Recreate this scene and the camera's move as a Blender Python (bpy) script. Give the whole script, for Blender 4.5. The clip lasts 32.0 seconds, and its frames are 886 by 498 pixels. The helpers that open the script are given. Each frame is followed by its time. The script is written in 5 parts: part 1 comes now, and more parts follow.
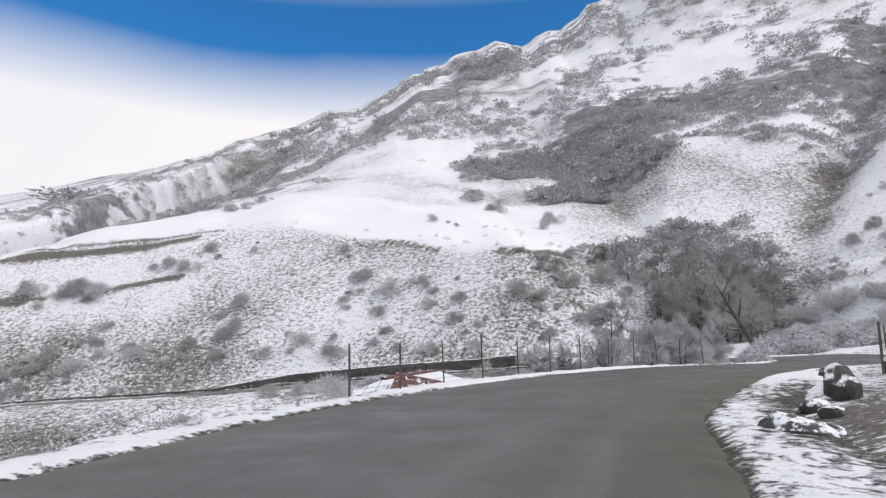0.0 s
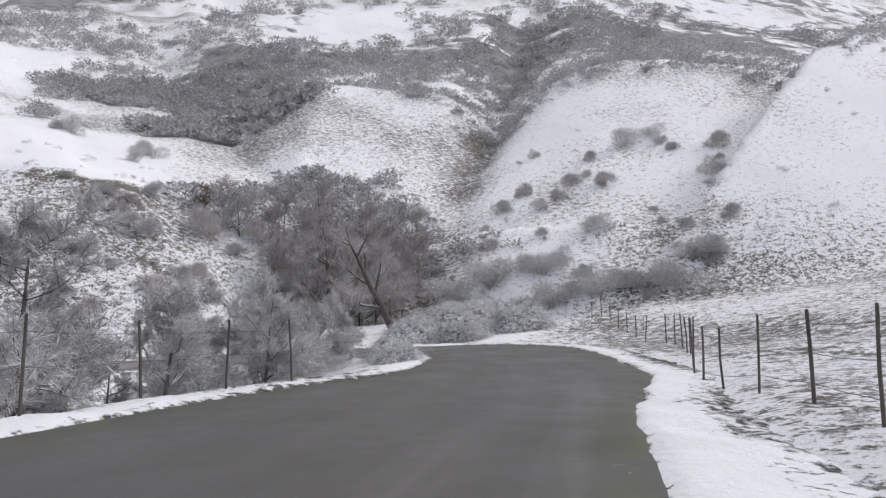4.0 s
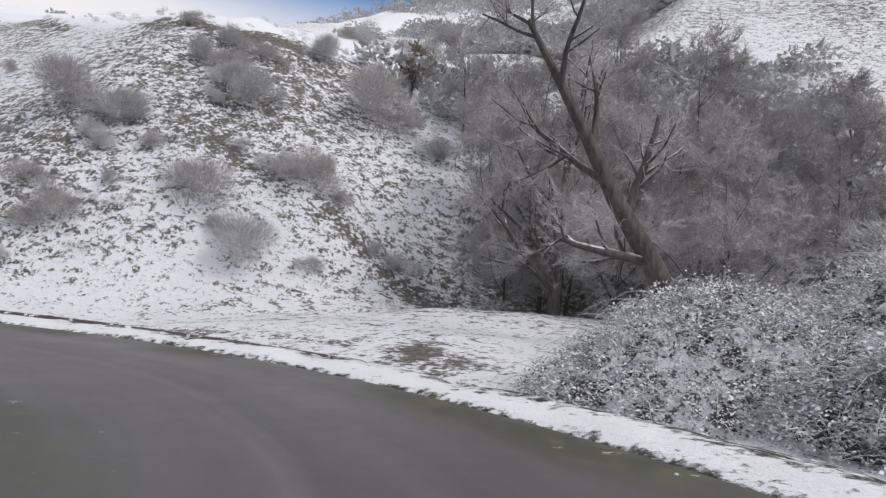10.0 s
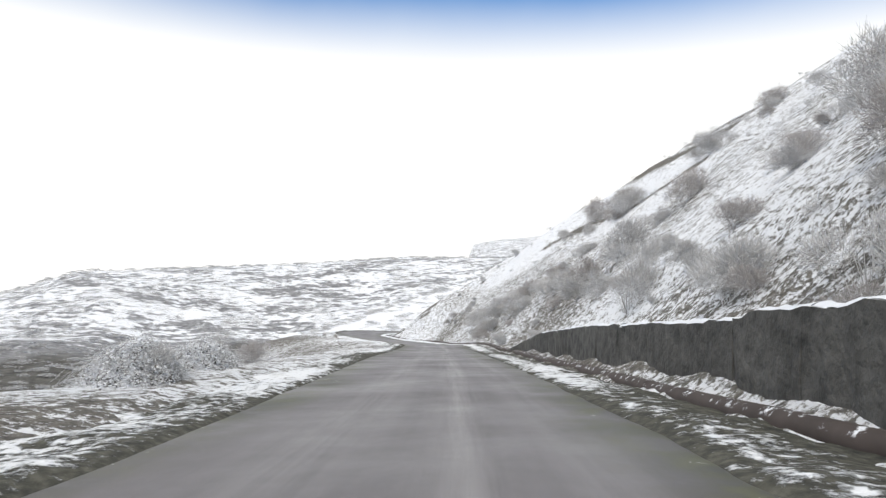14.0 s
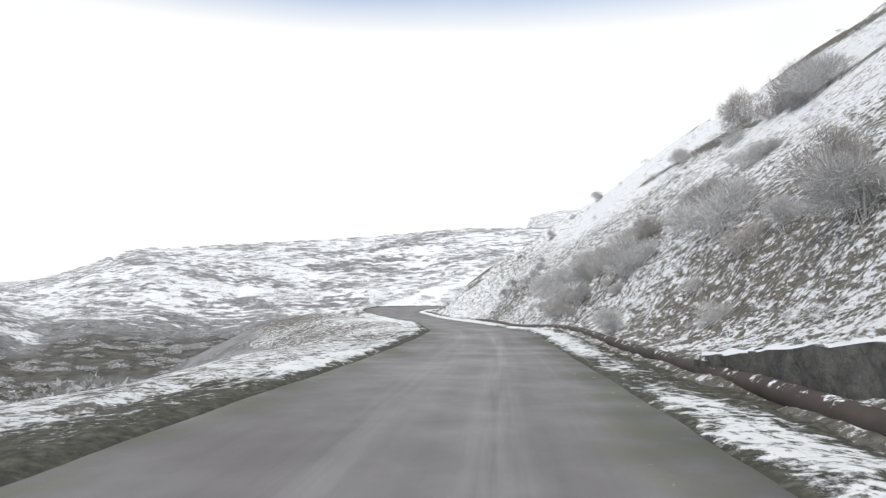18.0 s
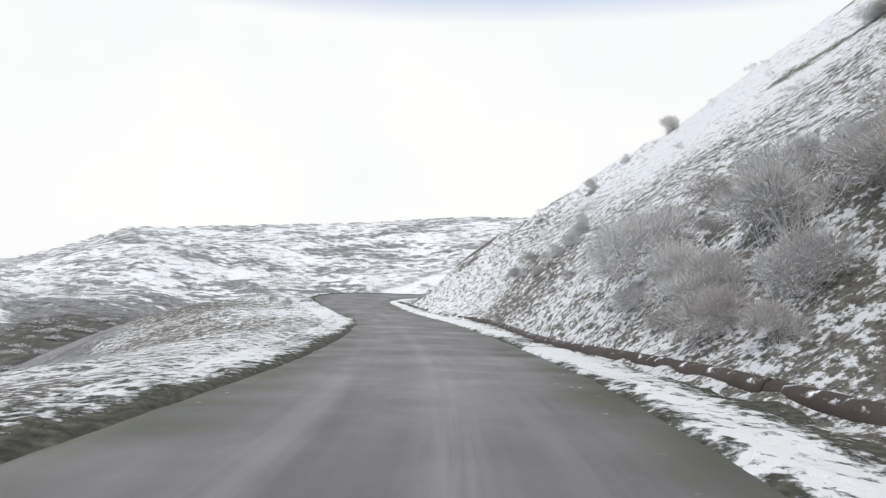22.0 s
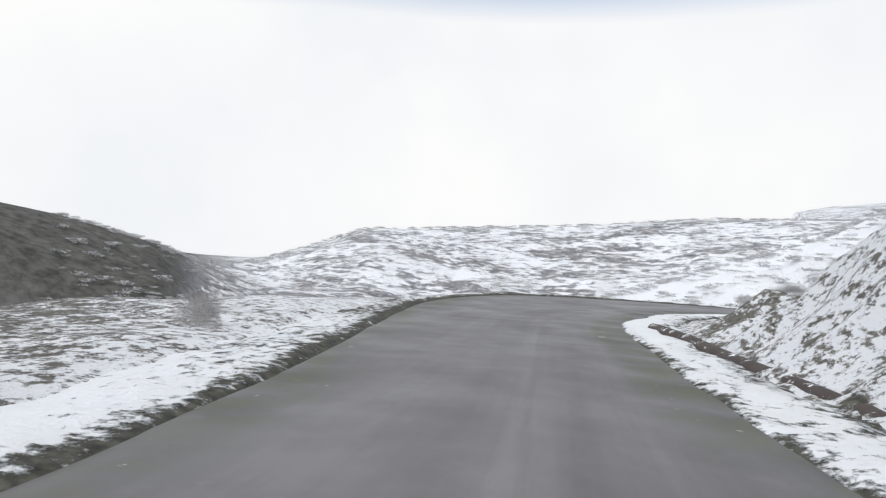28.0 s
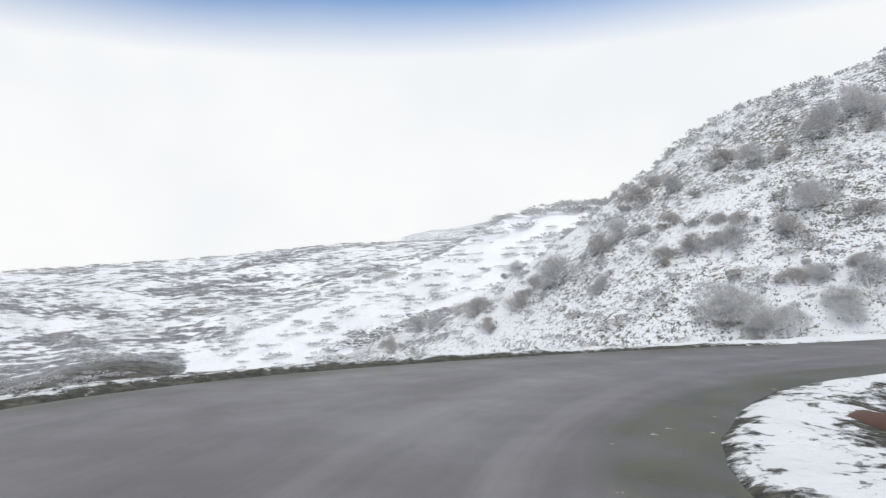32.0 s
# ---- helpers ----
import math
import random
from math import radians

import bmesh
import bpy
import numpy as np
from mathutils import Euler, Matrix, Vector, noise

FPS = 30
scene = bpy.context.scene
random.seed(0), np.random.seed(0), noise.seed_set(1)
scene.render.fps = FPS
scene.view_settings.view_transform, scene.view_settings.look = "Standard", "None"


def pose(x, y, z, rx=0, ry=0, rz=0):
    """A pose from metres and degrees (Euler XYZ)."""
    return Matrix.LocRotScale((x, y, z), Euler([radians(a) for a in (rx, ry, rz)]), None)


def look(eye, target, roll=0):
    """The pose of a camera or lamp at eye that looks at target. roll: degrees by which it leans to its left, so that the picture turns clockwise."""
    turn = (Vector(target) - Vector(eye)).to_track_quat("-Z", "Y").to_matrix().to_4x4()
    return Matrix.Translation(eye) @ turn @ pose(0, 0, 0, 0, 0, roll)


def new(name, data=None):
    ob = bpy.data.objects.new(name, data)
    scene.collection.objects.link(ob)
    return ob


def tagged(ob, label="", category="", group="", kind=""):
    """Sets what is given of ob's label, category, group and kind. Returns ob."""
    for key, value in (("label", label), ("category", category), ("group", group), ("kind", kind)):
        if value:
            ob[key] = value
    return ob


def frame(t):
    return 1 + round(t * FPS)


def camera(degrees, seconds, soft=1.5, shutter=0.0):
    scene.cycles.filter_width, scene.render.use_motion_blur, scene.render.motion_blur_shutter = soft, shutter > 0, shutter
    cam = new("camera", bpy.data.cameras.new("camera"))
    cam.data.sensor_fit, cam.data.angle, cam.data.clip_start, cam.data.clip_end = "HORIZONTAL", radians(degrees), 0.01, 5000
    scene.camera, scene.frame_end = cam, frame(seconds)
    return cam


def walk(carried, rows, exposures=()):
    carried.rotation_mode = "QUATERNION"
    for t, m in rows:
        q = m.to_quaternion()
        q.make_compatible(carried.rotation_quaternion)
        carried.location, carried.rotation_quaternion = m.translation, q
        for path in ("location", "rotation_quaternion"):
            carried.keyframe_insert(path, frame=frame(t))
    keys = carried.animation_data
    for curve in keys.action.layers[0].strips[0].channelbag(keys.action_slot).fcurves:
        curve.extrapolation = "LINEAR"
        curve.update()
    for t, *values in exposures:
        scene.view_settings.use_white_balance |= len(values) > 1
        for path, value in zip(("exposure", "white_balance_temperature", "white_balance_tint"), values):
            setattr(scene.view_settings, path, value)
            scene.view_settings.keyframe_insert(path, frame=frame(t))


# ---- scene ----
cam = camera(66.9, 32.0, 1.3)
PATH = [
    (0, (0.0, 0.0, 1.4), (0.033, 1.979, 1.689), -2.0),
    (0.5, (0.496, 3.214, 1.377), (0.688, 5.19, 1.62), -2.7),
    (1, (1.338, 6.418, 1.373), (1.692, 8.378, 1.553), -3.1),
    (1.5, (2.421, 9.52, 1.402), (2.932, 11.445, 1.591), -2.7),
    (2, (3.79, 12.675, 1.442), (4.452, 14.555, 1.604), -3.1),
    (2.5, (5.544, 15.814, 1.46), (6.315, 17.648, 1.671), -3.7),
    (3, (7.211, 18.469, 1.452), (8.09, 20.256, 1.635), -2.2),
    (3.5, (8.975, 21.472, 1.45), (9.925, 23.221, 1.647), -2.1),
    (4, (11.026, 24.276, 1.438), (12.028, 25.996, 1.633), -1.2),
    (4.5, (13.12, 26.911, 1.415), (14.152, 28.612, 1.615), -0.2),
    (6.5, (22.402, 36.798, 1.011), (23.442, 38.478, 1.319), -2.0),
    (7, (24.457, 39.672, 0.982), (25.444, 41.393, 1.233), -1.2),
    (7.5, (26.096, 42.383, 0.975), (27.039, 44.132, 1.196), 0.0),
    (8, (27.59, 45.111, 0.984), (28.386, 46.93, 1.218), 1.2),
    (8.5, (28.734, 47.755, 0.964), (29.38, 49.635, 1.183), 3.0),
    (9, (29.575, 50.279, 0.92), (29.973, 52.229, 1.123), 4.0),
    (9.5, (30.018, 52.929, 0.832), (30.15, 54.917, 1.003), 5.4),
    (10, (29.951, 55.561, 0.689), (29.728, 57.543, 0.838), 6.2),
    (10.5, (29.541, 58.137, 0.543), (28.953, 60.043, 0.688), 5.7),
    (11, (28.674, 60.347, 0.452), (27.755, 62.116, 0.606), 3.6),
    (11.5, (27.305, 62.322, 0.41), (26.042, 63.864, 0.573), 3.3),
    (12, (25.717, 63.926, 0.396), (24.185, 65.201, 0.564), 4.1),
    (12.5, (23.705, 65.314, 0.377), (21.942, 66.237, 0.58), 3.0),
    (13, (21.256, 66.442, 0.342), (19.384, 67.119, 0.535), 2.5),
    (13.5, (18.669, 67.228, 0.252), (16.732, 67.691, 0.44), 1.8),
    (14, (15.691, 67.813, 0.133), (13.724, 68.133, 0.306), 0.8),
    (14.5, (12.514, 68.557, 0.06), (10.535, 68.811, 0.193), 0.5),
    (15, (9.233, 69.241, -0.011), (7.25, 69.44, 0.145), -0.5),
    (15.5, (5.927, 69.904, -0.092), (3.941, 70.04, 0.101), -0.2),
    (17.5, (-8.251, 72.113, -0.624), (-10.242, 72.268, -0.507), -0.3),
    (18, (-11.747, 72.653, -0.768), (-13.739, 72.806, -0.672), -0.1),
    (18.5, (-15.258, 73.221, -0.917), (-17.25, 73.379, -0.817), -0.5),
    (19, (-18.935, 73.879, -1.073), (-20.925, 74.055, -0.981), -1.0),
    (19.5, (-22.462, 74.425, -1.235), (-24.449, 74.626, -1.129), -0.3),
    (20, (-26.119, 75.0, -1.395), (-28.106, 75.206, -1.288), -0.8),
    (20.5, (-29.807, 75.631, -1.543), (-31.796, 75.79, -1.404), -0.9),
    (21, (-33.489, 76.22, -1.684), (-35.482, 76.291, -1.532), -1.0),
    (21.5, (-36.917, 76.697, -1.816), (-38.91, 76.798, -1.682), -0.5),
    (22, (-40.263, 77.08, -1.912), (-42.257, 77.218, -1.846), 1.7),
    (22.5, (-43.754, 77.41, -1.996), (-45.741, 77.562, -1.823), -1.3),
    (23, (-47.4, 77.801, -2.119), (-49.392, 77.892, -1.969), -0.4),
    (23.5, (-51.031, 77.981, -2.307), (-53.026, 78.061, -2.182), -0.2),
    (24, (-54.924, 78.13, -2.531), (-56.918, 78.201, -2.401), -0.7),
    (24.5, (-58.504, 78.046, -2.77), (-60.499, 78.035, -2.633), 1.1),
    (26.5, (-73.166, 77.498, -3.281), (-75.157, 77.387, -3.134), 1.5),
    (27, (-76.908, 77.276, -3.37), (-78.895, 77.154, -3.185), 2.3),
    (27.5, (-80.591, 77.037, -3.471), (-82.551, 76.648, -3.377), -0.0),
    (28, (-84.176, 76.68, -3.567), (-86.102, 76.144, -3.515), 3.2),
    (28.5, (-87.722, 76.435, -3.632), (-89.636, 75.913, -3.376), 2.3),
    (29, (-91.186, 75.79, -3.723), (-93.132, 75.348, -3.592), 3.3),
    (29.5, (-94.826, 75.413, -3.758), (-96.778, 75.01, -3.597), 2.1),
    (30, (-98.537, 74.9, -3.762), (-100.508, 74.567, -3.683), 1.8),
    (30.5, (-102.117, 74.459, -3.751), (-104.11, 74.313, -3.682), -1.1),
    (31, (-105.239, 74.414, -3.735), (-107.236, 74.511, -3.674), -1.7),
    (31.5, (-108.186, 74.561, -3.706), (-110.159, 74.875, -3.612), -2.2),
    (32, (-110.862, 74.889, -3.68), (-112.783, 75.424, -3.525), -2.3),
]
walk(cam, [(t, look(eye, target, roll)) for t, eye, target, roll in PATH],
     [(0, -0.22, 6550, 15), (8.5, -0.36, 6550, 17), (11.5, -0.18, 6550, 11), (14, 0.0, 6650, 10), (20, -0.1, 6600, 10), (32, -0.2, 6450, 10)])

# ---- light and sky ----
SUN_ELEVATION, SUN_TURN = 38.0, 120.0


def build_world():
    world = bpy.data.worlds.new("sky")
    scene.world = world
    world.use_nodes = True
    nt = world.node_tree
    n, link = nt.nodes, nt.links
    n.clear()
    out = n.new("ShaderNodeOutputWorld")
    clear_bg, cloud_bg = n.new("ShaderNodeBackground"), n.new("ShaderNodeBackground")
    mix = n.new("ShaderNodeMixShader")
    sky = n.new("ShaderNodeTexSky")
    sky.sky_type, sky.sun_disc = "NISHITA", False
    sky.sun_elevation, sky.sun_rotation = radians(SUN_ELEVATION), radians(SUN_TURN)
    sky.air_density, sky.dust_density, sky.ozone_density = 1.2, 0.2, 5.0
    tint = n.new("ShaderNodeMix")
    tint.data_type, tint.blend_type = "RGBA", "MULTIPLY"
    tint.inputs[0].default_value, tint.inputs[7].default_value = 1.0, (0.22, 0.78, 1.10, 1)
    link.new(sky.outputs[0], tint.inputs[6])
    link.new(tint.outputs[2], clear_bg.inputs[0])
    clear_bg.inputs[1].default_value = 0.14
    coord = n.new("ShaderNodeTexCoord")
    xyz = n.new("ShaderNodeSeparateXYZ")
    link.new(coord.outputs["Generated"], xyz.inputs[0])
    # the cloud deck reaches a little higher in the west than in the north-east
    west = n.new("ShaderNodeMath")
    west.operation = "MULTIPLY_ADD"
    link.new(xyz.outputs[0], west.inputs[0])
    west.inputs[1].default_value, west.inputs[2].default_value = 0.03, 0.0
    noise_tex = n.new("ShaderNodeTexNoise")
    noise_tex.inputs["Scale"].default_value, noise_tex.inputs["Detail"].default_value = 2.2, 4.0
    link.new(coord.outputs["Generated"], noise_tex.inputs["Vector"])
    up = n.new("ShaderNodeMath")
    up.operation = "ADD"
    link.new(xyz.outputs[2], up.inputs[0])
    link.new(west.outputs[0], up.inputs[1])
    wob = n.new("ShaderNodeMath")
    wob.operation = "MULTIPLY_ADD"
    link.new(noise_tex.outputs[0], wob.inputs[0])
    wob.inputs[1].default_value = 0.05
    link.new(up.outputs[0], wob.inputs[2])
    ramp = n.new("ShaderNodeValToRGB")
    ramp.color_ramp.elements[0].position, ramp.color_ramp.elements[0].color = 0.345, (1, 1, 1, 1)
    ramp.color_ramp.elements[1].position, ramp.color_ramp.elements[1].color = 0.44, (0.0, 0.0, 0.0, 1)
    link.new(wob.outputs[0], ramp.inputs[0])
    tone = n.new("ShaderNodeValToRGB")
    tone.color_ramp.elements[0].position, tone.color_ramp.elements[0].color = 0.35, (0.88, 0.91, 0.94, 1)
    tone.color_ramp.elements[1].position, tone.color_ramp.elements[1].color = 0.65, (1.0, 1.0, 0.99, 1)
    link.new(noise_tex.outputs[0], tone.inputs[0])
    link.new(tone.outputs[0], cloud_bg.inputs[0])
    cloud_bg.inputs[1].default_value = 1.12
    # unseen overhead cloud, added to make the light on the snow less blue
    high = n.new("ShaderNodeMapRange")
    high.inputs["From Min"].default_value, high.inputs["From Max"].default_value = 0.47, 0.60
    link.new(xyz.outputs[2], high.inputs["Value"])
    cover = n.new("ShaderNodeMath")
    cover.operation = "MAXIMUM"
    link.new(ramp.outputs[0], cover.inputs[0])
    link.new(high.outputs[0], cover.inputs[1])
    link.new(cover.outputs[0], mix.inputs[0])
    link.new(clear_bg.outputs[0], mix.inputs[1])
    link.new(cloud_bg.outputs[0], mix.inputs[2])
    link.new(mix.outputs[0], out.inputs[0])


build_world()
sun = new("sun", bpy.data.lights.new("sun", "SUN"))
sun.data.energy, sun.data.angle, sun.data.color = 1.9, radians(14), (1.0, 0.96, 0.9)
sun.rotation_euler = (radians(90 - SUN_ELEVATION), 0, radians(180 - SUN_TURN))

# ---- materials ----


class Mat:
    """A small wrapper that builds a node material step by step."""

    def __init__(self, name, rough=0.8, metal=0.0, spec=0.3):
        self.m = bpy.data.materials.new(name)
        self.m.use_nodes = True
        self.nt = self.m.node_tree
        self.b = self.nt.nodes["Principled BSDF"]
        self.b.inputs["Roughness"].default_value = rough
        self.b.inputs["Metallic"].default_value = metal
        self.b.inputs["Specular IOR Level"].default_value = spec
        self.geo = self.nt.nodes.new("ShaderNodeNewGeometry")

    def node(self, kind, **kw):
        nd = self.nt.nodes.new(kind)
        for k, v in kw.items():
            nd.inputs[k].default_value = v
        return nd

    def link(self, a, b):
        self.nt.links.new(a, b)

    def noise(self, scale, detail=4.0, rough=0.55, stretch=(1, 1, 1)):
        mp = self.node("ShaderNodeMapping")
        mp.inputs["Scale"].default_value = stretch
        self.link(self.geo.outputs["Position"], mp.inputs["Vector"])
        nd = self.node("ShaderNodeTexNoise", Scale=scale, Detail=detail, Roughness=rough)
        self.link(mp.outputs[0], nd.inputs["Vector"])
        return nd.outputs[0]

    def ramp(self, fac, *stops):
        nd = self.node("ShaderNodeValToRGB")
        els = nd.color_ramp.elements
        while len(els) < len(stops):
            els.new(0.5)
        for el, (pos, col) in zip(els, stops):
            col = (col, col, col) if isinstance(col, (int, float)) else col
            el.position, el.color = pos, (*col, 1)
        self.link(fac, nd.inputs[0])
        return nd.outputs[0]

    def math(self, op, a, b=0.0, c=0.0, clamp=False):
        nd = self.node("ShaderNodeMath")
        nd.operation, nd.use_clamp = op, clamp
        for k, v in enumerate((a, b, c)):
            if isinstance(v, (int, float)):
                nd.inputs[k].default_value = v
            else:
                self.link(v, nd.inputs[k])
        return nd.outputs[0]

    def mix(self, fac, a, b):
        nd = self.node("ShaderNodeMix")
        nd.data_type = "RGBA"
        for sock, v in ((nd.inputs[0], fac), (nd.inputs[6], a), (nd.inputs[7], b)):
            if isinstance(v, (int, float)):
                sock.default_value = v
            elif isinstance(v, tuple):
                sock.default_value = (*v, 1)
            else:
                self.link(v, sock)
        return nd.outputs[2]

    def attr(self, name):
        nd = self.node("ShaderNodeAttribute")
        nd.attribute_name = name
        return nd.outputs["Fac"]

    def random(self):
        return self.node("ShaderNodeObjectInfo").outputs["Random"]

    def island(self):
        return self.geo.outputs["Random Per Island"]

    def up(self):
        nd = self.node("ShaderNodeSeparateXYZ")
        self.link(self.geo.outputs["Normal"], nd.inputs[0])
        return nd.outputs[2]

    def color(self, c):
        if isinstance(c, tuple):
            self.b.inputs["Base Color"].default_value = (*c, 1)
        else:
            self.link(c, self.b.inputs["Base Color"])

    def bump(self, height, dist=0.02, strength=0.6):
        nd = self.node("ShaderNodeBump", Strength=strength, Distance=dist)
        self.link(height, nd.inputs["Height"])
        self.link(nd.outputs[0], self.b.inputs["Normal"])

    def rough(self, v):
        self.link(v, self.b.inputs["Roughness"])


SNOW = (0.80, 0.82, 0.85)


def mat_ground():
    m = Mat("snowy_ground", 0.85, 0, 0.15)
    bare = m.attr("bare")
    wood = m.attr("wood")
    fine = m.noise(6.5, 8, 0.72)
    flat = m.noise(1.9, 8, 0.7, (1.0, 1.0, 1.7))
    broad = m.noise(0.09, 4, 0.5)
    far = m.math("ADD", m.math("MULTIPLY", m.noise(0.03, 6, 0.6, (1, 0.4, 1.6)), 0.46), m.math("MULTIPLY", m.noise(0.15, 5, 0.6, (1, 0.6, 1.3)), 0.54))
    patch = m.math("ADD", m.math("MULTIPLY", fine, 0.44), m.math("MULTIPLY", flat, 0.40))
    patch = m.math("ADD", patch, m.math("MULTIPLY", broad, 0.16))
    # how bare the soil is moves the threshold of the speckle
    edge = m.math("ADD", patch, m.math("MULTIPLY_ADD", bare, 0.42, -0.21))
    soil_mask = m.ramp(edge, (0.496, 0.0), (0.538, 1.0))
    soil = m.ramp(m.noise(6.0, 6, 0.7), (0.3, (0.06, 0.056, 0.052)), (0.5, (0.15, 0.14, 0.125)), (0.75, (0.30, 0.285, 0.25)))
    soil = m.mix(m.ramp(m.noise(0.11, 2), (0.5, 0.0), (0.7, 0.5)), soil, (0.13, 0.13, 0.11))
    snow = m.mix(m.ramp(broad, (0.3, 0.0), (0.7, 1.0)), (0.76, 0.775, 0.80), (0.84, 0.85, 0.87))
    col = m.mix(soil_mask, snow, soil)
    trees = m.ramp(m.math("ADD", far, m.math("MULTIPLY_ADD", wood, 0.5, -0.25)), (0.49, 0.0), (0.55, 1.0))
    shade = m.ramp(m.noise(0.22, 6, 0.75), (0.35, (0.13, 0.13, 0.135)), (0.65, (0.33, 0.33, 0.335)))
    # closed forest is darker than open scrub
    shade = m.mix(m.ramp(wood, (0.74, 0.0), (0.86, 1.0)), shade, m.ramp(m.noise(0.16, 5, 0.7), (0.35, (0.05, 0.048, 0.044)), (0.65, (0.15, 0.145, 0.13))))
    col = m.mix(m.math("MULTIPLY", trees, m.ramp(wood, (0.02, 0.0), (0.1, 1.0))), col, shade)
    m.color(col)
    h = m.math("ADD", m.math("MULTIPLY", patch, 1.0), m.math("MULTIPLY", m.noise(9, 3), 0.15))
    m.bump(h, 0.25, 0.8)
    return m.m


def mat_verge():
    m = Mat("verge", 0.85, 0, 0.2)
    bare = m.attr("bare")
    n1 = m.math("ADD", m.math("MULTIPLY", m.noise(4.2, 8, 0.72), 0.75), m.math("MULTIPLY", m.noise(0.5, 3), 0.25))
    mask = m.ramp(m.math("ADD", n1, m.math("MULTIPLY_ADD", bare, 0.6, -0.3)), (0.47, 0.0), (0.54, 1.0))
    soil = m.ramp(m.noise(7, 5), (0.3, (0.032, 0.032, 0.029)), (0.5, (0.07, 0.069, 0.056)), (0.75, (0.15, 0.145, 0.118)))
    m.color(m.mix(mask, m.mix(m.noise(1.2, 3), (0.70, 0.71, 0.71), SNOW), soil))
    m.bump(m.math("SUBTRACT", m.noise(5, 6, 0.7), m.math("MULTIPLY", mask, 0.5)), 0.06, 0.9)
    return m.m


def mat_asphalt():
    m = Mat("wet_asphalt", 0.45, 0, 0.45)
    grain = m.noise(60, 3, 0.7)
    broad = m.noise(0.25, 4, 0.6)
    lane, moss = m.attr("lane"), m.attr("moss")
    streak = m.node("ShaderNodeCombineXYZ")
    m.link(m.math("MULTIPLY", m.attr("across"), 2.2), streak.inputs[0])
    m.link(m.math("MULTIPLY", m.attr("along"), 0.06), streak.inputs[1])
    run = m.node("ShaderNodeTexNoise", Scale=1.0, Detail=6.0, Roughness=0.65)
    m.link(streak.outputs[0], run.inputs["Vector"])
    tone = m.math("ADD", m.math("MULTIPLY", broad, 0.2), m.math("ADD", m.math("MULTIPLY", grain, 0.3), m.math("MULTIPLY", run.outputs[0], 0.5)))
    # the climb is wet and dark, the straight beyond the bend drier and paler
    col = m.mix(m.attr("dry"), m.ramp(tone, (0.3, (0.054, 0.052, 0.047)), (0.7, (0.094, 0.090, 0.083))), m.ramp(tone, (0.3, (0.094, 0.086, 0.089)), (0.7, (0.156, 0.145, 0.149))))
    # pale worn strips where the wheels run and in the middle
    worn = m.math("MULTIPLY", lane, m.ramp(run.outputs[0], (0.38, 0.0), (0.62, 1.0)))
    col = m.mix(m.math("MULTIPLY", worn, 0.75), col, (0.30, 0.29, 0.29))
    wet_edge = m.math("MULTIPLY", moss, m.ramp(m.noise(0.8, 6, 0.65), (0.3, 0.2), (0.6, 1.0)))
    col = m.mix(wet_edge, col, m.mix(m.ramp(m.noise(1.6, 5, 0.7), (0.42, 0.0), (0.62, 1.0)), (0.036, 0.038, 0.025), (0.088, 0.09, 0.05)))
    crumbs = m.math("MULTIPLY", moss, m.ramp(m.noise(3.2, 6, 0.7), (0.66, 0.0), (0.70, 1.0)))
    m.color(m.mix(crumbs, col, (0.66, 0.67, 0.66)))
    m.rough(m.ramp(m.noise(0.4, 5, 0.6), (0.35, 0.4), (0.7, 0.65)))
    m.bump(grain, 0.004, 0.5)
    return m.m


def mat_twigs(name, dark, pale, snow=0.5, low=0.3, full=0.8):
    m = Mat(name, 0.9, 0, 0.1)
    var = m.math("ADD", m.math("MULTIPLY", m.island(), 0.6), m.math("MULTIPLY", m.random(), 0.4))
    col = m.ramp(var, (0.1, dark), (0.9, pale))
    top = m.ramp(m.math("ABSOLUTE", m.up()), (low, 0.0), (full, snow))
    m.color(m.mix(top, col, (0.72, 0.73, 0.75)))
    return m.m


def mat_bramble_leaf():
    """Withered leaves: those that face up carry snow, in clumps."""
    m = Mat("withered_leaf", 0.9, 0, 0.1)
    # leaf tone darkened to put shade into the gaps between snow clumps
    col = m.ramp(m.island(), (0.1, (0.035, 0.033, 0.028)), (0.9, (0.17, 0.16, 0.135)))
    lying = m.ramp(m.math("ABSOLUTE", m.up()), (0.0, 0.15), (0.28, 1.0))
    clump = m.ramp(m.noise(2.4, 5, 0.72), (0.40, 0.05), (0.48, 1.0))
    m.color(m.mix(m.math("MULTIPLY", lying, clump), col, (0.76, 0.77, 0.79)))
    return m.m


def mat_bark():
    m = Mat("bark", 0.9, 0, 0.15)
    col = m.ramp(m.noise(9, 5, 0.6, (1, 1, 0.25)), (0.3, (0.05, 0.045, 0.042)), (0.75, (0.16, 0.145, 0.135)))
    cap = m.math("MULTIPLY", m.ramp(m.up(), (0.35, 0.0), (0.6, 1.0)), m.ramp(m.noise(6, 3), (0.4, 0.0), (0.55, 1.0)))
    m.color(m.mix(cap, col, SNOW))
    m.bump(m.noise(14, 4, 0.6, (1, 1, 0.2)), 0.03, 0.8)
    return m.m


